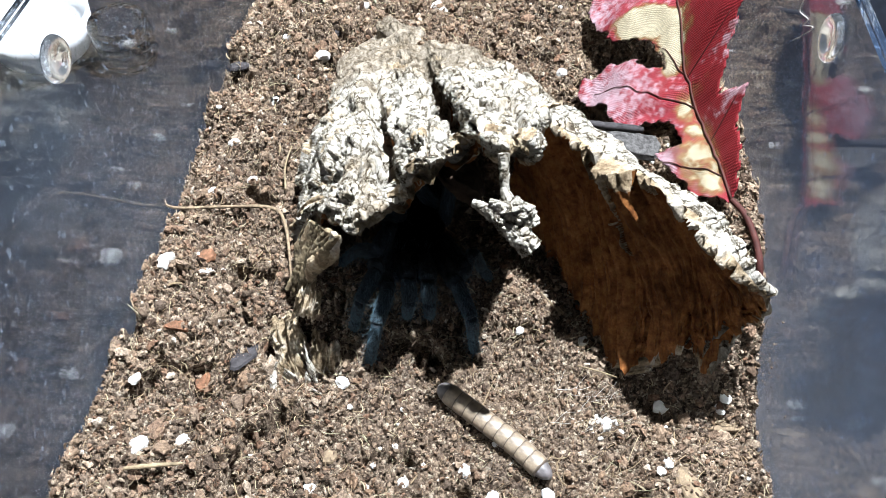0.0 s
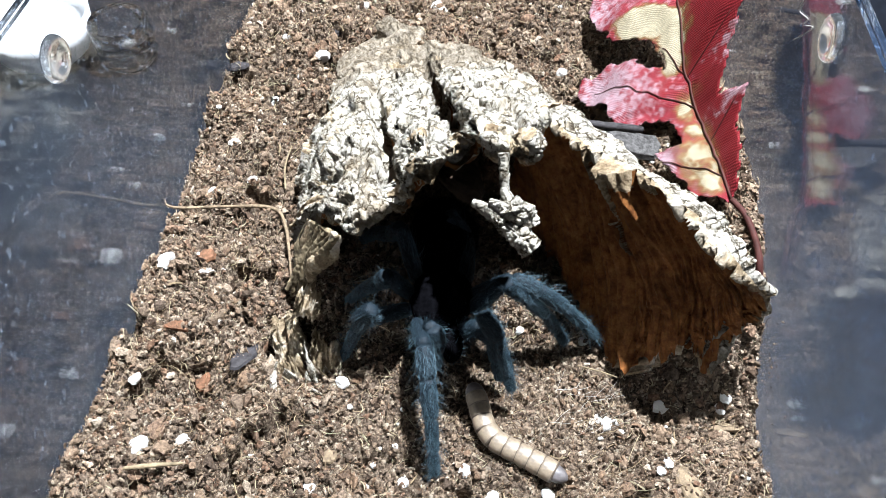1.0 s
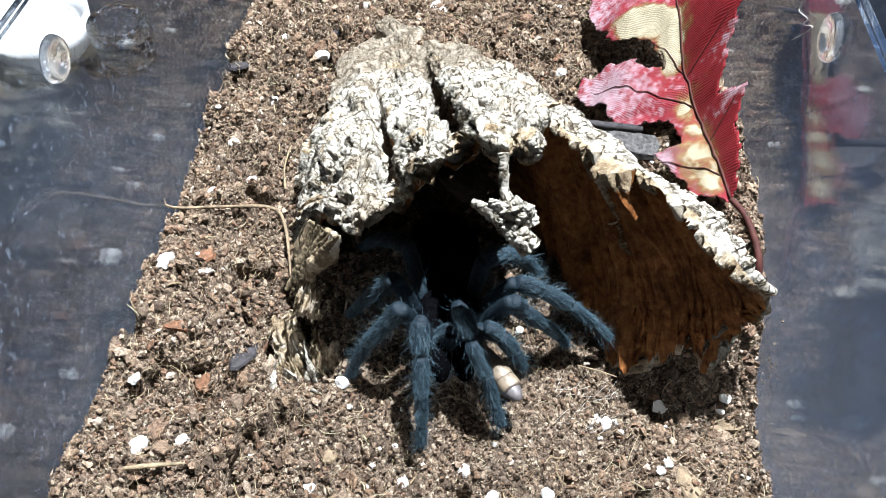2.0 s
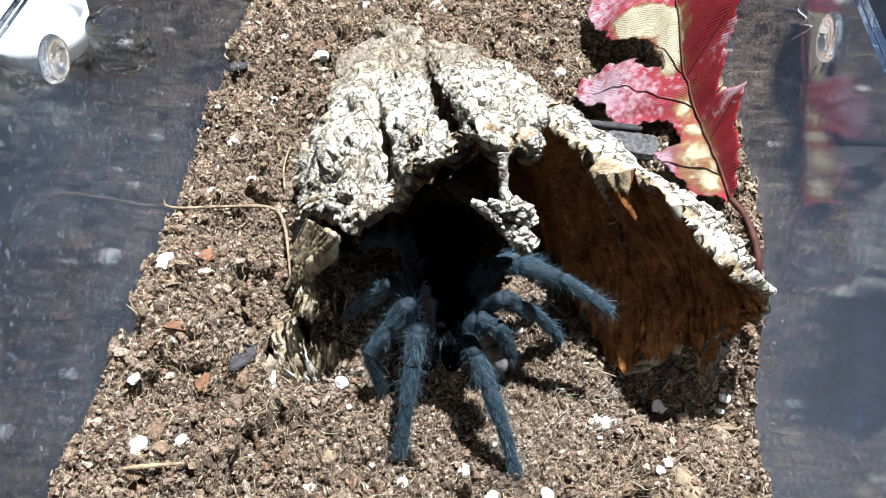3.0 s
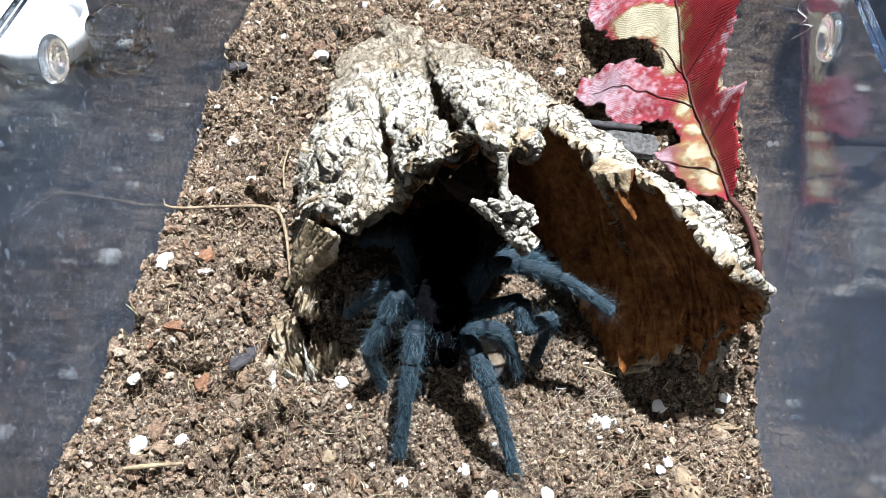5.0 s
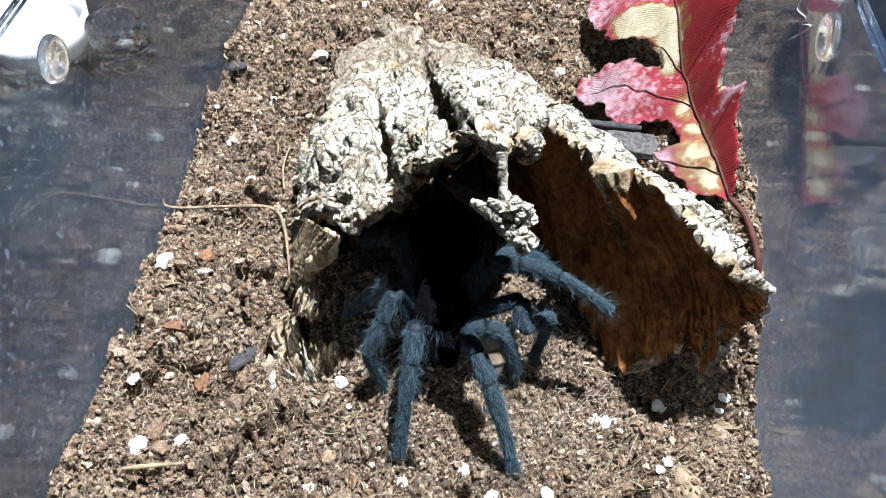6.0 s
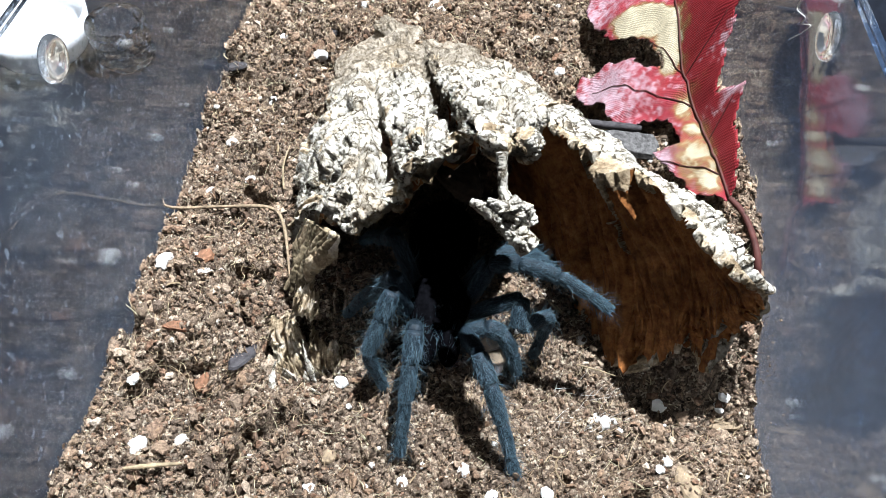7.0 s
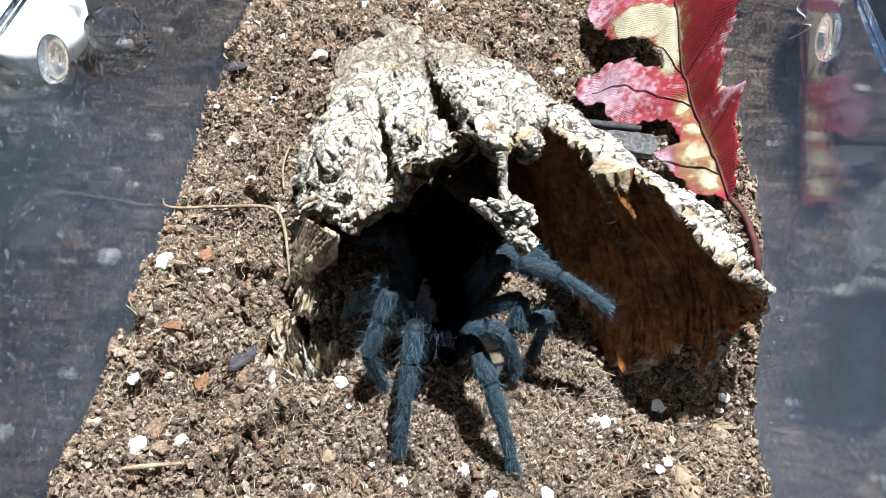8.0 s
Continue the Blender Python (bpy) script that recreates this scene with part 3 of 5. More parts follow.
def bark_relief(p, seed, much=1.0):
    """Height of weathered cork bark: flaking plates in three sizes with cracks between them."""
    w = np.stack([layered(p[..., 0] * 90, p[..., 1] * 90, p[..., 2] * 90, 4, seed + 60 + k, 0.6) for k in range(3)], -1)
    q = p + 0.0032 * w
    out = 0.0019 * layered(p[..., 0] * 75, p[..., 1] * 55, p[..., 2] * 75, 3, seed + 51)
    for scale, tall, gap, wide, sd in (((130, 95, 110), 0.0032, 0.0026, 0.10, 1), ((300, 260, 280), 0.0010, 0.0009, 0.12, 2), ((700, 640, 660), 0.00022, 0.0002, 0.18, 3)):
        edge, own = flakes(q, scale, seed + sd)
        out = out + tall * (own - 0.5) * step(0.0, wide, edge) - gap * np.exp(-(edge / wide) ** 2) * step(-0.2, 0.5, lump(p[..., 0] * 160, p[..., 1] * 160, p[..., 2] * 160, seed + sd + 70))
    return much * (out + 0.00025 * layered(p[..., 0] * 1100, p[..., 1] * 1000, p[..., 2] * 1100, 3, seed + 80, 0.6))


def roof():
    rows = 340
    counts = (60, 48, 48, 44, 40, 30, 30, 44, 44, 56)
    u = np.concatenate([np.linspace(k, k + 1, n, endpoint=False) for k, n in enumerate(counts)] + [[10.0]])
    cols = len(u)
    s = np.linspace(0, 1, rows)
    rails = np.stack([curve(r, np.linspace(0, 1, 200)) for r in ROOF_RAILS], 1)
    net = np.stack([curve(rails[i], u / 10) for i in range(200)])
    # the broken mouth is ragged; past it the slab breaks off downwards
    cutback = np.clip(0.022 + 0.034 * layered(u * 1.9, 0.5, 0, 5, 3, 0.68), 0, 0.12)
    S, U = s[:, None] * np.ones((1, cols)), u[None] * np.ones((rows, 1))
    drop = np.clip((S - 0.87) / 0.13, 0, 1)
    w = np.minimum(S / 0.87, 1) * (1 - cutback)[None] * 199
    lo = np.minimum(w.astype(int), 198)
    f = (w - lo)[..., None]
    j = np.arange(cols)[None].repeat(rows, 0)
    g = net[lo, j] * (1 - f) + net[lo + 1, j] * f
    body = step(0.6, 1.4, U) * step(9.6, 8.8, U)
    face = (0.0062 + 0.0020 * layered(u * 1.3, 0.8, 0, 3, 67))[None] * drop * body
    g = g + np.stack([0 * face, 0.95 * face * drop, -face], -1)
    n = normals(g)
    n *= np.where(n[..., 2:].mean() > 0, 1, -1)
    wavy = U + 0.13 * layered(S * 7, U * 0.5, 0, 3, 8)
    groove = lambda c, wide: np.exp(-((wavy - c) / wide) ** 2)
    deep = -0.0120 * (groove(3, 0.14) * step(0.18, 0.42, S) + groove(6, 0.26) * step(0.10, 0.35, S)) * (1 - 0.65 * step(0.62, 0.84, S)) * (1 - drop)
    deep = deep - 0.0024 * (groove(4.5, 0.08) * step(0.40, 0.7, S) + groove(2.4, 0.08) * step(0.25, 0.6, S) + groove(8.3, 0.08) * step(0.3, 0.6, S)) * (1 - drop)
    tail = step(10.0, 9.2, U) * step(0.0, 0.5, U)
    amount = (deep + bark_relief(g, 41, 1.0) * (0.65 + 0.35 * step(0.05, 0.45, S)) + 0.0022 * layered(g[..., 0] * 70, g[..., 1] * 45, 0, 3, 47) * step(0.5, 0.2, S)) * tail * step(0.0, 0.06, S)
    outer = g + n * amount[..., None]
    thick = 0.0050 + 0.0015 * layered(g[..., 0] * 120, g[..., 1] * 60, g[..., 2] * 120, 3, 61)
    down = n + np.array([0, 0, 0.8])
    down /= np.linalg.norm(down, axis=-1, keepdims=True)
    inner = g + (down * (np.minimum(-thick, np.minimum(amount, 0) - 0.0030) * (0.3 + 0.7 * step(0.0, 0.2, S)) * (1 - drop))[..., None]) + np.array([0, 0.0050, 0.0]) * drop[..., None]
    torn = drop + 0.55 * layered(g[..., 0] * 160, g[..., 1] * 160, g[..., 2] * 160, 3, 64) > 0.40
    return shell("roof_slab", outer, inner, hide, "white weathered bark with deep cracks", (0, 1, 2), S > 0.86, torn)


roof()

WING_TOP = [(0.0168, 0.0183, 0.03), (0.0248, 0.0085, 0.048), (0.0341, 0.0025, 0.0475), (0.0411, -0.0041, 0.0485), (0.047, -0.0112, 0.0525), (0.0569, -0.0213, 0.053), (0.0646, -0.0284, 0.0505), (0.072, -0.0326, 0.045), (0.0805, -0.0325, 0.035)]
WING_LOW = [(0.0139, 0.0127, -0.002), (0.0253, 0.0035, -0.003), (0.0379, -0.012, -0.003), (0.0473, -0.0273, 0.0), (0.0545, -0.0362, 0.006), (0.0649, -0.0335, 0.01), (0.0721, -0.0378, 0.009), (0.0772, -0.0329, 0.018), (0.0811, -0.032, 0.026)]


def wing():
    rows, cols = 330, 190
    s = np.linspace(0, 1, rows)[:, None] * np.ones((1, cols))
    v = np.linspace(0, 1, cols)[None] ** 1.7 * np.ones((rows, 1))
    top, low = curve(WING_TOP, s), curve(WING_LOW, s)
    rag = 0.16 * layered(s * 22, 0.7, 0, 4, 71, 0.6) * v * step(0.35, 0.55, s)
    dip = 0.018 * layered(s * 16, 0.3, 0, 4, 68, 0.6) * (1 - v) ** 3
    g = top + (low - top) * (v * (1 + rag) + dip)[..., None]
    out = np.array([0.75, 0.62, 0.15])
    g = g + out * (0.0035 * np.sin(np.pi * v))[..., None]
    n = normals(g)
    n *= np.sign((n * out).sum(-1).mean())
    x, y, z = g[..., 0], g[..., 1], g[..., 2]
    cross = s - 0.20 * v + 0.012 * layered(s * 9, v * 5, 0, 3, 72)      # the grain runs slanting down the face
    grain = 0.0016 * layered(cross * 38, v * 1.6, 0, 4, 73, 0.6) + 0.0022 * layered(cross * 11, v * 1.2, 0, 2, 74) + 0.0005 * layered(cross * 150, v * 7, 0, 3, 78)
    chips = step(0.10, 0.0, v + 0.08 * layered(cross * 26, v * 3, 0, 3, 79))
    grain = grain - 0.0008 * chips * step(1.0, 0.8, s)
    for s0, v0, s1, v1, wide in ((0.255, 0.0, 0.315, 0.17, 0.026), (0.410, 0.0, 0.432, 0.32, 0.032), (0.380, 0.35, 0.462, 0.48, 0.007)):     # torn tan slivers that stand off the face
        k = (v - v0) / (v1 - v0)
        ragged = 0.006 * layered(v * 40, s * 30, 0, 3, 77, 0.6)
        off = np.abs(s - s0 - (s1 - s0) * k + ragged) / (wide * np.clip(1 - k, 0.05, 1) ** 0.8)
        sliver = step(1.0, 0.7, off) * step(-0.08, 0.02, k) * step(1.0, 0.97, k)
        chips = np.maximum(chips, sliver)
        grain = grain - 0.0016 * sliver
    inner = g + n * grain[..., None]
    over = np.sqrt(np.clip(v / 0.07, 0.02, 1))              # the rim rounds over from the face to the outside
    knob = bark_relief(g + out * (0.0062 * over)[..., None], 75, 0.75) * step(0.0, 0.02, v)
    outer = g + n * ((0.0062 * over + 0.030 * v ** 0.8 * step(0.60, 0.30, s)) * (1 - 0.55 * step(0.72, 0.98, s)) + knob * step(1.0, 0.85, s))[..., None] * (1 - 0.75 * step(0.7, 1.0, v) * step(0.35, 0.6, s))[..., None]
    outer[..., 0] = within(outer[..., 0], outer[..., 1], 0.0015)
    return shell("side_slab", outer, inner, hide, "brown cork inner face with a pale broken rim", (0, 1, 2), (chips > 0.5) | (s > 0.96))


wing()


# near-black brown for the bar under the crack: shade put into its colour
CRACK_SHADE = material("crack_shade", plain((0.020, 0.014, 0.010), 0.85, 0.6, 420, 0.0012, 0.0, 0.03))
STRIP = material("bark_strip", plain((0.105, 0.082, 0.052), 0.85, 0.8, 420, 0.0014, 0.0, 0.05))


# ---- hanging splinter and standing stump of the bark ----
def craggy(path, radii, seed, rows=70, sides=44, rough=0.35, flat=(1, 1), mats=None):
    """A broken, knobbly bar of bark along a curve."""
    s = np.linspace(0, 1, rows)
    c = curve(path, s)
    d = np.gradient(c, axis=0)
    d /= np.linalg.norm(d, axis=1)[:, None]
    ref = np.cross(d, (0.3, 0.9, 0.2))
    ref /= np.linalg.norm(ref, axis=1)[:, None]
    oth = np.cross(d, ref)
    a = np.linspace(0, 2 * np.pi, sides, endpoint=False)
    ring = (ref[:, None] * (flat[0] * np.cos(a))[None, :, None] + oth[:, None] * (flat[1] * np.sin(a))[None, :, None])
    r = np.interp(s, np.linspace(0, 1, len(radii)), radii)[:, None]
    q = c[:, None] + ring * r[..., None]
    e1, e2 = cells(q[..., 0] * 260, q[..., 1] * 260, q[..., 2] * 260, seed)
    g1, g2 = cells(q[..., 0] * 620, q[..., 1] * 620, q[..., 2] * 620, seed + 1)
    k = 1 + rough * (0.9 * layered(q[..., 0] * 65, q[..., 1] * 65, q[..., 2] * 65, 2, seed + 5) + 0.75 * layered(q[..., 0] * 150, q[..., 1] * 150, q[..., 2] * 150, 3, seed, 0.5) + 0.35 * step(0.0, 0.2, e2 - e1) - 0.3
                     + 0.22 * step(0.0, 0.25, g2 - g1) + 0.17 * layered(q[..., 0] * 700, q[..., 1] * 700, q[..., 2] * 700, 3, seed + 2, 0.6))
    q = c[:, None] + ring * (r * np.maximum(k, 0.15))[..., None]
    v = np.concatenate([q.reshape(-1, 3), c[:1], c[-1:]])
    n = rows * sides
    f = grid_faces(rows, sides, 0, True).tolist()
    f += [[(i + 1) % sides, i, n] for i in range(sides)] + [[(rows - 1) * sides + i, (rows - 1) * sides + (i + 1) % sides, n + 1] for i in range(sides)]
    return v, f


for path, radii, seed, flat, label in (
        ([(0.0164, -0.0262, 0.0690), (0.0172, -0.0304, 0.0632), (0.0188, -0.0338, 0.0595)], [0.0009, 0.0007, 0.0028], 81, (1, 0.8), "thin bark strip hanging from the roof"),
        ([(0.0104, -0.0326, 0.0598), (0.0150, -0.0345, 0.0585), (0.0192, -0.0362, 0.0565), (0.0242, -0.0388, 0.0530)], [0.0008, 0.0022, 0.0036, 0.0024], 82, (1, 0.75), "hanging broken bark splinter"),
        ([(0.0190, -0.0335, 0.0620), (0.0222, -0.0345, 0.0600), (0.0236, -0.0360, 0.0575)], [0.0014, 0.0024, 0.0018], 80, (1, 0.9), "pale knot on the hanging splinter"),
        ([(0.0140, -0.0334, 0.0608), (0.0185, -0.0340, 0.0600), (0.0218, -0.0352, 0.0585)], [0.0016, 0.0030, 0.0024], 87, (1, 0.7), "torn bark flap on the hanging splinter"),
        ([(-0.0263, 0.0893, 0.0060), (-0.0316, 0.1054, 0.0030), (-0.0383, 0.1223, 0.0010)], [0.0075, 0.0050, 0.0025], 86, (1, 0.5), "narrow broken tail of the bark")):
    v, f = craggy(path, radii, seed, 110, 80, 0.55, flat)
    part("splinter", mesh_of("splinter", v, f, BARK), hide, label)
for path, radii, seed, flat in (
        ([(0.0157, -0.0165, 0.0660), (0.0147, -0.0190, 0.0630), (0.0155, -0.0197, 0.0600)], [0.0026, 0.0026, 0.0012], 83, (1.0, 0.8)),
        ([(0.0201, -0.0180, 0.0670), (0.0220, -0.0188, 0.0635), (0.0212, -0.0195, 0.0600)], [0.0030, 0.0030, 0.0016], 84, (1.0, 0.8)),
        ([(0.0010, -0.0170, 0.0610), (0.0000, -0.0206, 0.0590), (-0.0016, -0.0215, 0.0560)], [0.0030, 0.0030, 0.0014], 85, (1.0, 0.8))):
    v, f = craggy(path, radii, seed, 110, 90, 0.55, flat)
    c = v[np.array([q[:3] for q in f])].mean(1)
    s = np.minimum(np.arange(len(f)) / (109 * 90), 1)
    torn = (s + 0.35 * layered(c[:, 0] * 130, c[:, 1] * 130, c[:, 2] * 130, 3, seed) > 0.70).astype(int)
    part("knob", mesh_of("knob", v, f, [BARK, EDGE], torn), hide, "blunt knobbly bark end with a tan broken tip")
wall = random.Random(31)
for k in range(11):
    a = k / 10                                  # from the outer edge of the wall in under the roof
    x0, y0, z0 = -0.0319 + 0.0112 * a, -0.0225 - 0.0107 * a, 0.0360 + 0.0080 * a
    reach_down = wall.uniform(0.55, 1.0) * (1 - 0.35 * a)
    x1, y1, z1 = -0.0377 + 0.0081 * a, -0.0328 - 0.0007 * a, z0 - (0.0320 + 0.0040 * a) * reach_down
    sway = wall.uniform(-0.0012, 0.0012)
    path = [(x0, y0, z0), (x0 + (x1 - x0) * 0.35 + sway, y0 + (y1 - y0) * 0.3, z0 + (z1 - z0) * 0.35), (x0 + (x1 - x0) * 0.7 - sway, y0 + (y1 - y0) * 0.7, z0 + (z1 - z0) * 0.7), (x1, y1, z1)]
    wide = wall.uniform(0.0007, 0.0013)
    v, f = craggy(path, [wide * 0.8, wide * 1.2, wide, wide * 0.5], 180 + k, 110, 22, 0.7, (1.0, 0.6))
    part("splinter", mesh_of("splinter", v, f, (STRIP, EDGE, STRIP, STRIP)[k % 4]), hide, "olive-tan bark fibre hanging down the side")
def jagged_plate(corners, seed, rows=90, cols=80, label="broken fibrous bark plate standing in the soil", mats=(0, 0, 0)):
    """A thin ragged plate of bark between four corners: two above, two below."""
    a, b, c, d = (np.array(q) for q in corners)
    r, k = np.linspace(0, 1, rows)[:, None], np.linspace(0, 1, cols)[None]
    r = r + (0.16 * layered(k * 6, 0.3, 0, 4, seed, 0.6) * (1 - r) + 0.16 * layered(k * 6, 0.9, 0, 4, seed + 1, 0.6) * r)
    k = k + 0.10 * layered(np.linspace(0, 5, rows)[:, None], 0.4, 0, 4, seed + 2, 0.6) * (2 * k - 1)
    k = k * np.ones((rows, 1))
    g = (a + (b - a) * k[..., None]) * (1 - r[..., None]) + (c + (d - c) * k[..., None]) * r[..., None]
    n = normals(g)
    n *= np.sign((n * np.array([0.1, -0.6, 0.8])).sum(-1).mean())
    x, y, z = g[..., 0], g[..., 1], g[..., 2]
    split = 0.0009 * layered(k * 7 + 0.6 * r, r * 1.2, 0, 3, seed + 3, 0.55)            # upright fibres
    amount = split + 0.0010 * layered(x * 130, y * 130, z * 130, 2, seed + 4) + bark_relief(g, seed + 5, 0.22)
    outer, inner = g + n * amount[..., None], g + n * (amount - 0.0015 - 0.0008 * lump(x * 300, y * 300, z * 300, seed))[..., None]
    return shell("bark_plate", outer, inner, hide, label, mats)


jagged_plate(((-0.0424, -0.0385, 0.009), (-0.0345, -0.0371, 0.012), (-0.0385, -0.0501, -0.002), (-0.0282, -0.0486, 0.000)), 210, label="pale broken bark plate standing in the soil", mats=(2, 2, 2))
jagged_plate(((-0.0306, -0.0403, 0.010), (-0.0225, -0.0419, 0.007), (-0.0303, -0.0507, -0.003), (-0.0217, -0.0501, -0.003)), 230, mats=(2, 2, 2))
jagged_plate(((-0.0323, -0.0366, 0.0254), (-0.0272, -0.0362, 0.0245), (-0.0340, -0.0404, 0.0178), (-0.0275, -0.0406, 0.0188)), 250, 60, 60, label="pale chipped end of the bark wall", mats=(2, 2, 2))
for k, (path, wide) in enumerate((([(-0.0320, -0.0423, 0.010), (-0.0305, -0.0467, 0.006), (-0.0282, -0.0500, 0.001)], 0.0011), ([(-0.0393, -0.0466, 0.004), (-0.0396, -0.0519, 0.001), (-0.0383, -0.0555, -0.002)], 0.0009))):
    v, f = craggy(path, [wide * 0.5, wide * 1.4, wide * 1.4, wide * 0.6], 89 + k, 120, 40, 0.7, (1.0, 0.35))
    part("splinter", mesh_of("splinter", v, f, BARK), hide, "pale bark splinter standing in the soil")
frayed = random.Random(5)
for k in range(22):
    s = k / 21
    lit = k % 4 == 0
    u0, v0 = (0.0, 0.0) if lit else (frayed.uniform(-0.002, 0.010), frayed.uniform(-0.004, 0.003))
    x, y = -0.0340 + u0 + frayed.uniform(-0.0012, 0.0012), -0.0480 + v0 + frayed.uniform(-0.003, 0.003)
    tall, wide, lean = frayed.uniform(0.002, 0.0055) * (1.1 - 0.3 * s), frayed.uniform(0.0002, 0.0006) * (1.7 if lit else 1.0), frayed.uniform(-0.0025, 0.0005)
    v, f = craggy([(x, y, -0.002), (x + lean * 0.4, y + 0.1 * tall, tall * 0.4), (x + lean, y + 0.3 * tall, tall * 0.8), (x + lean * 1.5, y + 0.45 * tall, tall)],
                  [wide, wide * 1.2, wide * frayed.uniform(0.6, 1.1), wide * 0.25], 150 + k, 40, 12, 0.4, (1.5, 0.6))
    part("splinter", mesh_of("splinter", v, f, [EDGE if k % 5 < 2 else BARK]), hide, "frayed cream bark splinter standing in the soil")
# added bar that stops lamp light through the crack; its dark colour imitates shade
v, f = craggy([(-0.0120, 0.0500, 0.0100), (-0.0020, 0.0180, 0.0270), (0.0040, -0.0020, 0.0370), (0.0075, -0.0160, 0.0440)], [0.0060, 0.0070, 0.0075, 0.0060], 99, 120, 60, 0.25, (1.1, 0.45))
part("crack_blocker", mesh_of("crack_blocker", v, f, CRACK_SHADE), hide, "added near-black bar that blocks light under the roof crack")


# ---- cloth maple leaf ----
def inside(px, py, poly):
    hit = np.zeros(px.shape, bool)
    for (x0, y0), (x1, y1) in zip(poly, poly[1:] + poly[:1]):
        if y0 != y1:
            hit ^= ((y0 > py) != (y1 > py)) & (px < (x1 - x0) * (py - y0) / (y1 - y0) + x0)
    return hit


LEAF_EDGE = [(0.0685, 0.0058), (0.0676, 0.0119), (0.0636, 0.0171), (0.0587, 0.0252), (0.0631, 0.0247), (0.0663, 0.0243), (0.0657, 0.0291), (0.0648, 0.0347), (0.0619, 0.0385), (0.0589, 0.0392), (0.0544, 0.0383), (0.0505, 0.0403),
             (0.0473, 0.0448), (0.0448, 0.0509), (0.0396, 0.0563), (0.0380, 0.0644), (0.0393, 0.0672), (0.0435, 0.0658), (0.0476, 0.0677), (0.0525, 0.0640), (0.0566, 0.0587), (0.0588, 0.0565), (0.0627, 0.0549), (0.0618, 0.0585)]
LEAF_EDGE += [(0.0596, 0.0634), (0.0584, 0.0676), (0.0540, 0.0715), (0.0479, 0.0745), (0.0454, 0.0817), (0.0431, 0.0876), (0.0406, 0.0953), (0.0410, 0.1058), (0.0482, 0.1116), (0.0590, 0.1051), (0.0697, 0.0878), (0.0778, 0.0643),
              (0.0785, 0.0514), (0.0784, 0.0486), (0.0770, 0.0464), (0.0762, 0.0417), (0.0754, 0.0371), (0.0753, 0.0355), (0.0779, 0.0334), (0.0806, 0.0303), (0.0801, 0.0277), (0.0791, 0.0242), (0.0796, 0.0151), (0.0795, 0.0062), (0.0787, 0.0035)]
MIDRIB = [(0.0789, 0.0049, 0.0300), (0.0756, 0.0176, 0.0310), (0.0719, 0.0362, 0.0330), (0.0686, 0.0495, 0.0348), (0.0668, 0.0642, 0.0380), (0.0661, 0.0826, 0.0410), (0.0650, 0.1000, 0.0420)]
RIB_Y = [q[1] for q in MIDRIB]


def rib_at(y):
    return np.interp(y, RIB_Y, [q[0] for q in MIDRIB])


def leaf_height(x, y):
    """The leaf leans on the soil bank; one half hangs low, the other stands up against the panel."""
    d = x - rib_at(y)
    z = np.interp(y, RIB_Y, [q[2] for q in MIDRIB]) + np.where(d > 0, 2.2 * d, d * np.interp(y, [0.005, 0.036, 0.064, 0.100], [0.39, 0.65, 0.81, 0.85]))
    fold = np.sin((y + 0.5 * np.abs(d)) * 230 + 0.8 * layered(x * 90, y * 90, 0, 2, 94)) * step(0.0, 0.008, np.abs(d))
    return z - 0.0010 * np.exp(-(d / 0.0020) ** 2) + 0.0018 * layered(x * 75, y * 75, 0, 3, 91) + 0.0014 * fold + 0.0005 * layered(x * 300, y * 300, 0, 2, 93)


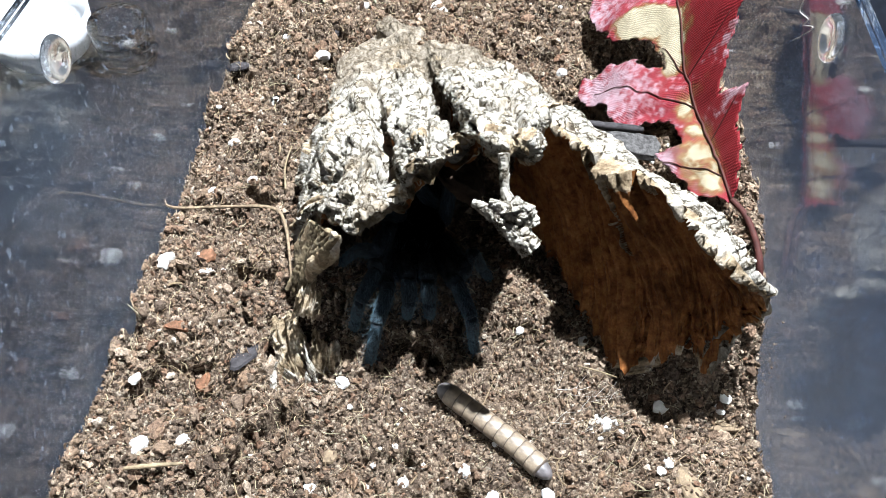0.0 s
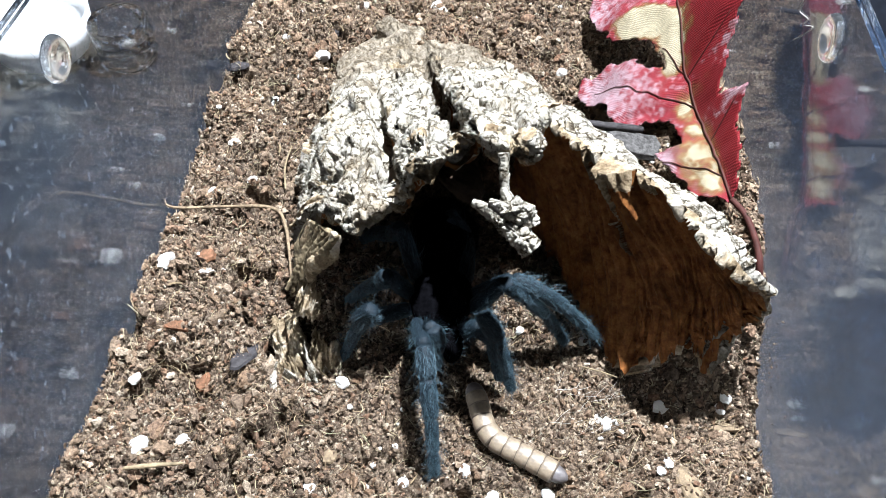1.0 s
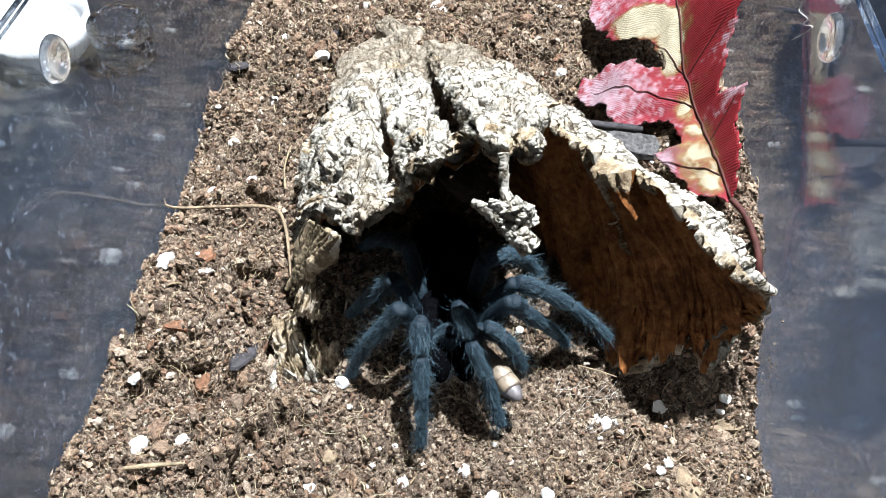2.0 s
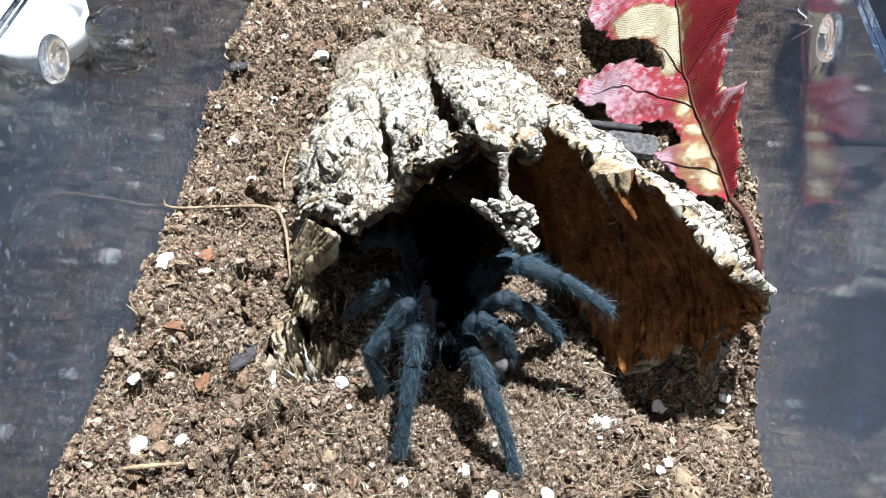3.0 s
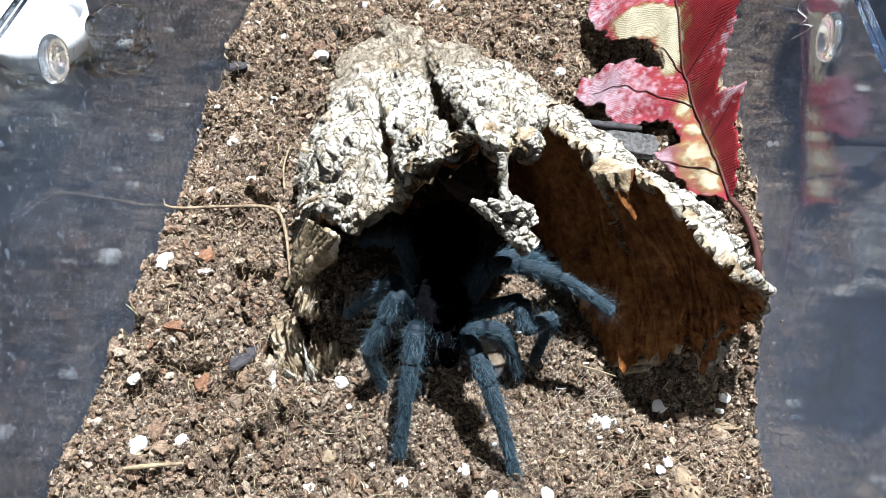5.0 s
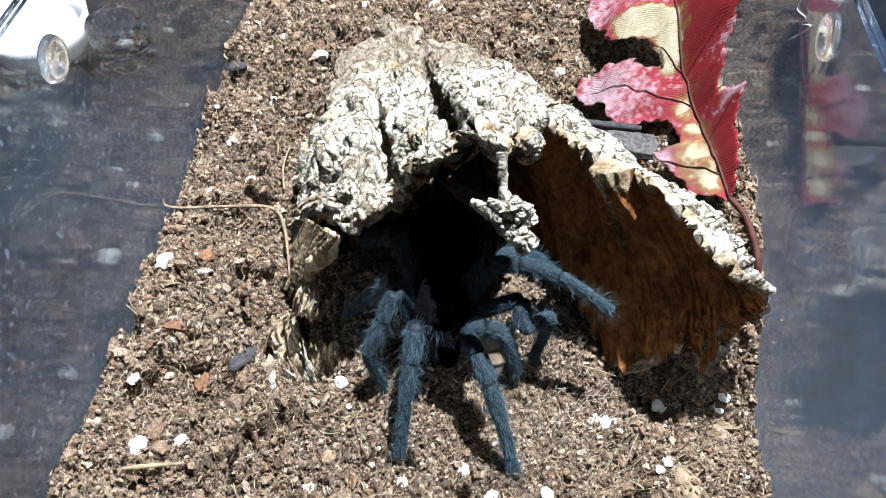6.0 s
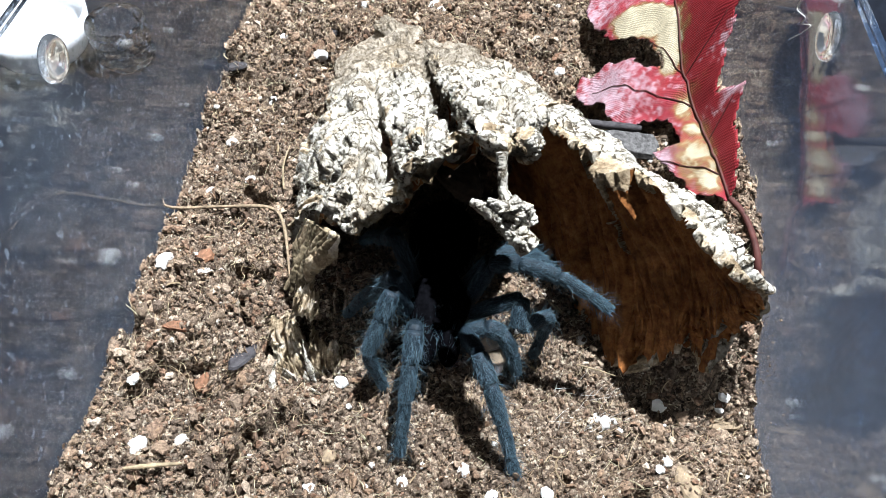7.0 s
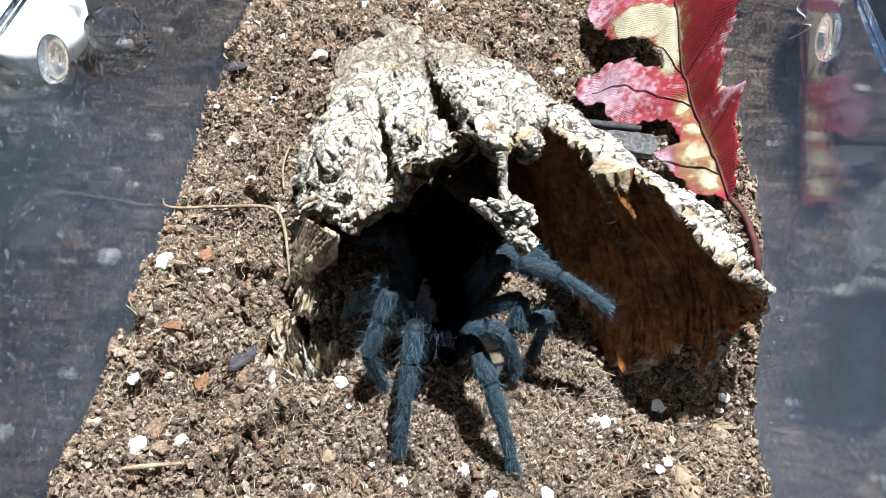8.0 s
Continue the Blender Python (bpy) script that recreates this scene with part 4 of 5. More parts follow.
def maple_leaf():
    leaf = tagged(new("cloth_maple_leaf"), "red and cream woven cloth maple leaf lying on the soil", "artificial leaf")
    h = 0.00045
    xs, ys = np.arange(0.028, 0.100, h), np.arange(-0.008, 0.16, h)
    X, Y = np.meshgrid(xs, ys)
    wx, wy = X + 0.0006 * layered(X * 500, Y * 500, 0, 2, 95), Y + 0.0006 * layered(X * 500, Y * 500, 3, 2, 96)
    m = inside(wx, wy, LEAF_EDGE)
    cell = m[:-1, :-1] & m[1:, :-1] & m[:-1, 1:] & m[1:, 1:]
    v = np.stack([within(X, Y, 0.0012), Y, leaf_height(X, Y)], -1).reshape(-1, 3)
    f = grid_faces(*X.shape)[cell.ravel()]
    # how far in from the edge, for the dye
    dist = np.full(X.shape, 9.0)
    for (x0, y0), (x1, y1) in zip(LEAF_EDGE, LEAF_EDGE[1:] + LEAF_EDGE[:1]):
        e = np.array([x1 - x0, y1 - y0])
        t = np.clip(((X - x0) * e[0] + (Y - y0) * e[1]) / (e @ e), 0, 1)
        dist = np.minimum(dist, np.hypot(X - x0 - t * e[0], Y - y0 - t * e[1]))
    keep = np.unique(f)
    index = np.full(len(v), -1)
    index[keep] = np.arange(len(keep))
    me = mesh_of("blade", v[keep], index[f], LEAF)
    rim = np.clip(dist / 0.010, 0, 1)
    rib = rib_at(Y)
    spot = lambda at, r: np.exp(-((X - at[0]) ** 2 + (Y - at[1]) ** 2) / r ** 2)
    cream = rim * 0.06 - 0.10 * step(0, 0.005, X - rib)
    for at, r, much in (((0.0520, 0.0785), 0.006, 0.58), ((0.0580, 0.0760), 0.006, 0.60), ((0.0625, 0.0720), 0.006, 0.66), ((0.0639, 0.0621), 0.005, 0.64), ((0.0650, 0.0545), 0.004, 0.50), ((0.0732, 0.0099), 0.0070, 0.56),
                        ((0.0709, 0.0220), 0.0060, 0.48), ((0.0690, 0.0310), 0.0050, 0.42), ((0.0675, 0.0400), 0.0050, 0.44), ((0.0720, 0.0440), 0.003, 0.30)):
        cream = cream + much * spot(at, r)
    white = 0.26 * spot((0.0460, 0.0560), 0.0100) + 0.22 * spot((0.0421, 0.0925), 0.008) + 0.24 * spot((0.0620, 0.0200), 0.005) + 0.10 * spot((0.0560, 0.0460), 0.005)
    deep = step(-0.003, 0.003, X - rib) * 0.70 + 0.9 * spot((0.0650, 0.0300), 0.006) + 0.7 * spot((0.0650, 0.0520), 0.005) + 0.5 * spot((0.0610, 0.0470), 0.004)
    white = white - 0.20 * step(-0.004, 0.004, X - rib) + 0.34 * spot((0.0778, 0.0312), 0.004) + 0.26 * spot((0.0772, 0.0480), 0.006)
    for key, value in (("cream", cream), ("white", white), ("deep", np.clip(deep, 0, 1))):
        me.attributes.new(key, "FLOAT", "POINT").data.foreach_set("value", value.ravel()[keep].astype(np.float32))
    blade = part("blade", me, leaf, "red cloth with cream patches")
    solid = blade.modifiers.new("thickness", "SOLIDIFY")
    solid.thickness = 0.0003
    at_y = np.linspace(MIDRIB[0][1], MIDRIB[-1][1], 40)
    rib = np.stack([rib_at(at_y), at_y], -1)
    z = leaf_height(rib[:, 0], rib[:, 1]) + 0.0005
    v, f = tube(np.stack([rib[:, 0], rib[:, 1], z], -1), np.linspace(0.0004, 0.0002, 40))
    part("midrib", mesh_of("midrib", v, f, VEIN), leaf, "dark moulded vein")
    for at, (ex, ey) in ((0.10, (0.0615, 0.0200)), (0.36, (0.0435, 0.0585)), (0.22, (0.0785, 0.0300)), (0.50, (0.0600, 0.0640)), (0.48, (0.0762, 0.0540))):
        b = rib[int(at * 39)]
        s = np.linspace(0, 1, 20)[:, None]
        q = b + (np.array([ex, ey]) - b) * s
        v, f = tube(np.stack([q[:, 0], q[:, 1], leaf_height(q[:, 0], q[:, 1]) + 0.0003], -1), np.linspace(0.0002, 0.0001, 20), 6)
        part("side_vein", mesh_of("side_vein", v, f, VEIN), leaf)
    q = curve([(rib[0][0], rib[0][1], z[0]), (0.0822, 0.0002, 0.0275), (0.0847, -0.0075, 0.0255), (0.0860, -0.0140, 0.0215), (0.0866, -0.0165, 0.0100)], np.linspace(0, 1, 30))
    q[:, 0] = within(q[:, 0], q[:, 1], 0.002)
    v, f = tube(q, np.linspace(0.0008, 0.0011, 30))
    part("stem", mesh_of("stem", v, f, VEIN), leaf, "dark red bent plastic stem")


maple_leaf()


# ---- white granules, chips and twigs on the soil ----
def rock(seed, squash=0.75):
    bm = bmesh.new()
    bmesh.ops.create_icosphere(bm, subdivisions=2, radius=1.0)
    co = np.array([v.co[:] for v in bm.verts])
    k = 1 + 0.33 * layered(co[:, 0] * 1.3 + seed * 9, co[:, 1] * 1.3, co[:, 2] * 1.3, 3, seed)
    for v, c, m in zip(bm.verts, co, k):
        v.co = c * m * np.array([1, 0.85, squash])
    me = bpy.data.meshes.new("perlite_granule")
    bm.to_mesh(me)
    bm.free()
    me.materials.append(PERLITE)
    return me


ROCKS = [rock(k) for k in range(7)]
SEEN_GRANULES = [(-0.0804, -0.0179, 2.9), (-0.0685, -0.0192, 2.0), (-0.0666, 0.0227, 1.6), (-0.0763, 0.0136, 1.7), (-0.0766, 0.0367, 1.7), (-0.0713, 0.0654, 2.2), (-0.0546, 0.0804, 2.9), (-0.0697, 0.0863, 1.6),
                 (-0.0164, 0.1171, 3.6), (-0.0614, 0.1201, 2.9), (-0.0454, 0.1181, 2.2), (0.0295, 0.1296, 2.2), (0.0332, 0.0798, 2.0), (-0.0693, -0.0728, 2.6), (-0.0595, -0.0698, 2.0), (-0.0784, -0.0532, 1.8),
                 (-0.0414, -0.0709, 1.3), (0.0139, -0.0695, 1.6), (0.0648, -0.0600, 1.7), (0.0627, -0.0629, 1.2), (-0.0012, -0.0734, 1.5), (0.0249, -0.0273, 1.2), (0.0431, -0.0269, 1.5), (-0.0208, -0.0499, 1.7),
                 (-0.0240, -0.0779, 1.5), (0.0212, -0.0747, 1.4), (0.0351, -0.0727, 1.8), (0.0644, -0.0431, 2.0), (0.0499, -0.0506, 1.6), (0.0809, -0.0404, 1.6)]


def granule(x, y, r, k, spin):
    z = float(ground(np.array(x), np.array(y)) + crumbly(np.array(x), np.array(y))) + r * 0.30
    ob = new("perlite_granule", ROCKS[k % 7])
    ob.matrix_basis = pose(x, y, z, 25 * math.sin(spin * 3), 25 * math.cos(spin * 5), math.degrees(spin)) @ Matrix.Scale(r, 4)
    tagged(ob, "white rough perlite granule lying on brown soil", "perlite granule", "perlite on the soil")


pick = random.Random(8)
for k, (x, y, r) in enumerate(SEEN_GRANULES):
    granule(x, y, r / 1000 * 1.08, k, pick.uniform(0, 6))
for k in range(150):
    x, y = pick.uniform(-0.086, 0.086), pick.uniform(-0.095, 0.14)
    if -0.05 < x < 0.05 and -0.05 < y < 0.1:
        continue
    granule(x, y, pick.uniform(0.0004, 0.0011), k, pick.uniform(0, 6))


def chip(name, u, size, tall, turn, mat, label, seed):
    """A flat, uneven flake."""
    n, r = 14, random.Random(seed)
    ring = [(math.cos(a) * (1 + r.uniform(-0.25, 0.25)) * size[0], math.sin(a) * (1 + r.uniform(-0.25, 0.25)) * size[1]) for a in (2 * math.pi * i / n for i in range(n))]
    v = [(x * k, y * k, h * tall + r.uniform(-0.12, 0.12) * tall) for k, h in ((0.9, 0), (1, 0.4), (0.85, 1)) for x, y in ring]
    f = [tuple(q) for q in grid_faces(3, n, 0, True)] + [tuple(range(n))[::-1], tuple(range(2 * n, 3 * n))]
    ob = new(name, mesh_of(name, v, f, mat, smooth=False))
    x, y = u
    ob.matrix_basis = pose(x, y, float(ground(np.array(x), np.array(y)) + 0.6 * crumbly(np.array(x), np.array(y))) + 0.0004, r.uniform(-9, 9), r.uniform(-9, 9), turn)
    return tagged(ob, label, "wood chip", "chips on the soil")


chip("wood_chip", (-0.0494, -0.0452), (0.0032, 0.0050), 0.0010, -25, DARK_WOOD, "dark slate-coloured flat wood chip on brown soil", 1)
chip("wood_chip", (-0.0702, -0.0375), (0.0040, 0.0018), 0.0014, 5, BROWN_WOOD, "reddish brown bark chip on the soil", 2)
chip("wood_chip", (-0.0604, -0.0496), (0.0032, 0.0030), 0.0016, 20, BROWN_WOOD, "reddish brown bark chip on the soil", 3)
chip("wood_chip", (-0.0692, -0.0137), (0.0030, 0.0024), 0.0016, 0, BROWN_WOOD, "reddish brown bark chip on the soil", 4)
chip("wood_chip", (-0.0209, -0.0693), (0.0022, 0.0022), 0.0012, 0, PALE_WOOD, "pale tan wood chip on the soil", 5)
chip("wood_chip", (0.0697, -0.0659), (0.0030, 0.0050), 0.0010, 10, PALE_WOOD, "pale tan wood chip on the soil", 6)
chip("wood_chip", (-0.0862, 0.0765), (0.0040, 0.0034), 0.0015, 30, DARK_WOOD, "dark slate-coloured flat wood chip on brown soil", 7)
chip("wood_chip", (-0.0232, 0.1247), (0.0032, 0.0050), 0.0015, 10, DARK_WOOD, "dark slate-coloured flat wood chip on brown soil", 8)
chip("wood_chip", (-0.0544, 0.0948), (0.0070, 0.0030), 0.0015, 5, DARK_WOOD, "dark slate-coloured flat wood chip on brown soil", 9)


def stick(name, points, radii, mat, label):
    q = curve(points, np.linspace(0, 1, 26))
    r = np.interp(np.linspace(0, 1, 26), np.linspace(0, 1, len(radii)), radii)
    v, f = tube(q, r * (1 + 0.12 * lump(np.arange(26) * 0.9, 0.3, 0, 5)))
    return tagged(new(name, mesh_of(name, v, f, mat)), label, "twig")


stick("rootlet", [(-0.0919, 0.0068, 0.0030), (-0.0856, 0.0042, 0.0025), (-0.0698, 0.0066, 0.0025), (-0.0553, 0.0074, 0.0030), (-0.0487, -0.0000, 0.0040), (-0.0423, -0.0187, 0.0040)], [0.0002, 0.0005, 0.0005, 0.0006, 0.0005, 0.0003], PALE_WOOD, "thin pale curved rootlet lying on the soil")
stick("twig", [(0.0359, 0.0358, 0.0240), (0.0436, 0.0348, 0.0240), (0.0505, 0.0346, 0.0240), (0.0570, 0.0349, 0.0235)], [0.0008, 0.0013, 0.0013, 0.0009], DARK_WOOD, "short dark twig lying behind the bark")
ob = chip("wood_chip", (0, 0), (0.0085, 0.0045), 0.0025, -5, GREY_WOOD, "grey weathered bark chip between bark and leaf", 10)
ob.matrix_basis = Matrix.Translation((0.0550, 0.0313, 0.0200)) @ pose(0, 0, 0, 12, 8, -5)
stick("twig", [(0.0437, 0.1123, 0.0140), (0.0497, 0.1138, 0.0140), (0.0592, 0.1160, 0.0140)], [0.0008, 0.0010, 0.0008], DARK_WOOD, "short dark twig lying behind the bark")


STRAW = material("straw", plain((0.13, 0.10, 0.062), 0.6, 0.4, 500, 0.0004, 0.0, 0.1))
stick("straw", [(-0.0695, -0.0800, 0.0030), (-0.0620, -0.0785, 0.0036), (-0.0555, -0.0768, 0.0026)], [0.0004, 0.0007, 0.0006, 0.0003], STRAW, "pale tan straw lying flat on the soil")
stick("straw", [(0.0302, -0.0145, 0.0030), (0.0345, -0.0190, 0.0026), (0.0372, -0.0218, 0.0030)], [0.00018, 0.00025, 0.00015], STRAW, "thin dry straw lying on the soil")
stick("straw", [(0.0412, -0.0370, 0.0022), (0.0470, -0.0388, 0.0034), (0.0516, -0.0395, 0.0026)], [0.00018, 0.00025, 0.00015], STRAW, "thin dry straw lying on the soil")
stick("straw", [(-0.0556, 0.0353, 0.0030), (-0.0546, 0.0236, 0.0050), (-0.0525, 0.0150, 0.0036)], [0.0002, 0.0003, 0.0003], STRAW, "thin pale stalk standing beside the bark")
for x, y, r in ((0.0475, -0.0490, 0.0012), (0.0496, -0.0520, 0.0011), (0.0522, -0.0495, 0.0010), (0.0483, -0.0545, 0.0009), (0.0532, -0.0530, 0.0009), (0.0458, -0.0515, 0.0008), (0.0800, -0.0425, 0.0016)):
    granule(x, y, r, int(r * 1e5), x * 900)
chip("wood_chip", (0.0828, -0.0462), (0.0050, 0.0014), 0.0012, 5, PALE_WOOD, "pale tan wood chip on the soil", 11)


def silk():
    """A torn sheet of silk threads over the soil."""
    r = random.Random(77)
    v, f = [], []
    for _ in range(26):
        x, y = 0.0405 + r.uniform(-0.006, 0.010), -0.049 + r.uniform(-0.006, 0.006)
        a, l = r.uniform(0.2, 1.3), r.uniform(0.003, 0.010)
        p = [(x + math.cos(a) * l * k / 5, y + math.sin(a) * l * k / 5) for k in range(6)]
        q = [(px, py, float(ground(np.array(px), np.array(py))) + 0.0020 + 0.0006 * math.sin(k * 1.1 + a * 5)) for k, (px, py) in enumerate(p)]
        tv, tf = tube(q, [0.00003 * r.uniform(0.7, 1.8)] * 6, 4)
        f += [tuple(i + len(v) for i in t) for t in tf]
        v += tv
    return mesh_of("silk_threads", v, f, SILK)


tagged(new("silk_threads", silk()), "thin white torn silk threads over the soil", "spider silk", kind="stuff")


def panel_crumbs():
    n = 240
    y, z = -0.028 + 0.010 * RNG.normal(size=n), 0.004 + 0.008 * np.abs(RNG.normal(size=n))
    r = 0.00016 * np.exp(0.4 * RNG.normal(size=n))
    shape = np.einsum("nij,nkj->nki", turns(n), OCTA_V[None] * (1 + 0.3 * RNG.normal(size=(n, 6, 1)))) * r[:, None, None]
    v = shape + np.stack([np.full(n, HALF - 0.0003) - SKEW * y, y, z], -1)[:, None]
    f = OCTA_F[None] + (np.arange(n) * 6)[:, None, None]
    return tri_mesh("panel_crumbs", v.reshape(-1, 3), f.reshape(-1, 3), CRUMB)


tagged(new("panel_crumbs", panel_crumbs()), "tiny dark soil crumbs stuck to the clear panel", "soil", kind="stuff")
stick("hair_strand", [(0.0872, 0.0342, 0.0719), (0.0872, 0.0341, 0.0687), (0.0874, 0.0274, 0.0709), (0.0874, 0.0291, 0.0680), (0.0876, 0.0231, 0.0715), (0.0873, 0.0307, 0.0622)], [0.00010, 0.00012, 0.00012, 0.00012, 0.00010], SILK, "curly pale thread stuck to the clear panel")


# ---- white dish outside the box ----
def pot(name, prof, mat, at, label, category):
    n = 40
    v = [(r * math.cos(2 * math.pi * k / n), r * math.sin(2 * math.pi * k / n), h) for r, h in prof for k in range(n)]
    ob = new(name, mesh_of(name, v, [tuple(q) for q in grid_faces(len(prof), n, 0, True)], mat))
    ob.matrix_basis = pose(*at)
    tagged(ob, label, category)


pot("white_dish", [(0.0, 0.0), (0.014, 0.0), (0.020, 0.005), (0.024, 0.014), (0.025, 0.022), (0.0235, 0.022), (0.022, 0.014), (0.018, 0.007), (0.0, 0.005)], WHITE, (-0.205, 0.128, -0.045),
    "small white glazed dish on the dark table beside the box", "dish")
pot("clear_cup", [(0.0, 0.0), (0.011, 0.0), (0.013, 0.003), (0.0135, 0.020), (0.0125, 0.022), (0.0115, 0.020), (0.011, 0.004), (0.0, 0.003)], ACRYLIC_CLEAR,
    (-0.166, 0.130, -0.045), "small clear plastic cup on the table beside the box", "cup")

# ---- the tarantula ----
HAIR_TIP = material("hair_pale", plain((0.028, 0.050, 0.064), 0.6, 0.4, 900, 0.0004, 0.0, 0.2))
LEG = material("leg_blue", plain((0.0040, 0.0086, 0.0130), 0.65, 0.6, 1500, 0.0006, 0.0, 0.15))
HAIR_DARK = material("hair_dark", plain((0.00275, 0.00302, 0.00358), 0.9, 0.3, 900, 0.0004, 0.0, 0.0))
BODY = material("body_black", plain((0.00138, 0.00138, 0.00176), 0.9, 0.5, 600, 0.0008, 0.0, 0.0))
FANG = material("fang", plain((0.006, 0.004, 0.003), 0.5, 0.2, 200, 0.0004, 0.0, 0.2))


def hairs(centre, ring, count, length, rnd, lean, spread=1.0):
    """Thin tapering bristles that stand on a round bar (along +z) and lean towards its end."""
    v, f = [], []
    for _ in range(count):
        s, a = rnd.random(), rnd.uniform(0, 2 * math.pi)
        z, r = centre(s), ring(s)
        base = Vector((r * math.cos(a) * 0.95, r * math.sin(a) * 0.95, z))
        way = Vector((math.cos(a), math.sin(a), lean + rnd.uniform(-0.5, 0.9) * spread)).normalized()
        side = way.cross(Vector((rnd.uniform(-1, 1), rnd.uniform(-1, 1), rnd.uniform(-1, 1)))).normalized() * 0.000036
        ln = length * rnd.uniform(0.5, 1.5)
        mid = base + way * ln * 0.55
        tip = base + (way + Vector((0, 0, 0.35))).normalized() * ln
        i = len(v)
        v += [base + side, base - side, mid + side * 0.7, mid - side * 0.7, tip]
        f += [(i, i + 1, i + 3, i + 2), (i + 2, i + 3, i + 4)]
    return [tuple(q) for q in v], f


def limb_mesh(name, length, r0, r1, rnd, mat, bulge=0.15, count=330, fuzz=0.0013, blunt=False):
    """One hairy joint of a leg, from the origin along +z."""
    rows, sides = 14, 16
    ring = lambda s: (r0 + (r1 - r0) * s) * (1 + bulge * math.sin(math.pi * s)) * (1 - 0.22 * max(0.0, (abs(s - 0.5) - 0.42) / 0.08) ** 2)
    v, f = [], []
    for i in range(rows):
        s = i / (rows - 1)
        for k in range(sides):
            a = 2 * math.pi * k / sides
            r = ring(s) * (1 + 0.04 * math.sin(5 * a + i))
            v.append((r * math.cos(a), r * math.sin(a), s * length))
    f = [tuple(q) for q in grid_faces(rows, sides, 0, True)] + [tuple(range(sides))[::-1], tuple(range((rows - 1) * sides, rows * sides))]
    n = len(f)
    hv, hf = hairs(lambda s: s * length * 0.97, ring, count, fuzz * 0.85, rnd, 2.3)
    gv, gf = hairs(lambda s: s * length * 0.97, ring, count // 7, fuzz * 2.5, rnd, 0.7)
    dv, df = hairs(lambda s: s * length * 0.97, ring, count * 3, fuzz * 0.45, rnd, 2.8)           # the dense short coat
    for bv, bf in ((hv, hf), (gv, gf), (dv, df)):
        f += [tuple(i + len(v) for i in q) for q in bf]
        v += bv
    me = mesh_of(name, v, f, [mat, HAIR_TIP], [0] * n + [1] * (len(f) - n))
    return me


def egg(name, size, mat, rnd, count, fuzz, pinch=0.0, seed=1, tuft=None):
    bm = bmesh.new()
    bmesh.ops.create_uvsphere(bm, u_segments=28, v_segments=18, radius=1.0)
    co = np.array([v.co[:] for v in bm.verts])
    k = 1 + 0.05 * layered(co[:, 0] * 2, co[:, 1] * 2, co[:, 2] * 2, 3, seed)
    groove = 1 - pinch * np.exp(-(co[:, 0] / 0.16) ** 2) * (co[:, 2] > 0)
    pts = co * k[:, None] * np.array(size) * np.stack([np.ones(len(co)), np.ones(len(co)), groove], -1)
    for v, c in zip(bm.verts, pts):
        v.co = c
    v = [tuple(x.co) for x in bm.verts]
    f = [tuple(x.index for x in q.verts) for q in bm.faces]
    bm.free()
    n = len(f)
    for _ in range(count):
        d = Vector((rnd.gauss(0, 1), rnd.gauss(0, 1), rnd.gauss(0, 1))).normalized()
        base = Vector([a * b * 0.97 for a, b in zip(d, size)])
        way = (d + Vector((0, 0.7, 0.1)) + Vector((rnd.uniform(-.3, .3), rnd.uniform(-.3, .3), rnd.uniform(-.3, .3)))).normalized() * fuzz * rnd.uniform(0.5, 1.5)
        side = way.cross(Vector((0.3, 0.5, 0.8))).normalized() * 0.00007
        i = len(v)
        v += [tuple(base + side), tuple(base - side), tuple(base + way)]
        f.append((i, i + 1, i + 2))
    return mesh_of(name, v, f, [mat, tuft or HAIR_DARK], [0] * n + [1] * (len(f) - n))


LEG_LENGTHS, PALP_LENGTHS = (0.0155, 0.0080, 0.0102, 0.0094, 0.0064), (0.0090, 0.0052, 0.0068, 0.0076)
LEG_NAMES, PALP_NAMES = ("femur", "patella", "tibia", "metatarsus", "tarsus"), ("palp_femur", "palp_patella", "palp_tibia", "palp_tarsus")
LEG_RADII = ((0.0018, 0.0019), (0.0021, 0.0020), (0.0019, 0.0017), (0.0015, 0.0013), (0.0013, 0.0011))
PALP_RADII = ((0.0018, 0.0019), (0.0021, 0.0020), (0.0019, 0.0018), (0.0017, 0.0013))
rnd = random.Random(12)
spider = tagged(new("tarantula"), "blue-black hairy tarantula with slate-blue legs at its burrow", "tarantula")
part("carapace", egg("carapace", (0.0085, 0.0105, 0.0042), BODY, rnd, 500, 0.0012, 0.25, 3), spider, "black fuzzy carapace", pose(0, 0, 0))
part("eye_mound", egg("eye_mound", (0.0014, 0.0010, 0.0009), BODY, rnd, 20, 0.0005, 0, 4), spider, "small black eye mound", pose(0, -0.0080, 0.0040))
part("abdomen", egg("abdomen", (0.0100, 0.0140, 0.0082), BODY, rnd, 1400, 0.0024, 0, 5), spider, "black bristly abdomen", pose(0, 0.0235, -0.0035))
for sx in (-1, 1):
    jaw = part("chelicera", egg("chelicera", (0.0030, 0.0052, 0.0036), BODY, rnd, 120, 0.0022, 0, 6, HAIR_TIP), spider, "black jaw fringed with pale hairs", pose(sx * 0.0031, -0.0125, -0.0012, 24, 0, 0))
    v, f = tube([(0, -0.0035, -0.0015), (0, -0.0048, -0.0040), (0, -0.0040, -0.0062), (0, -0.0022, -0.0075)], [0.0010, 0.0008, 0.0005, 0.0001], 8)
    part("fang", mesh_of("fang", v, f, FANG), jaw, "curved dark fang")
SETS = {}
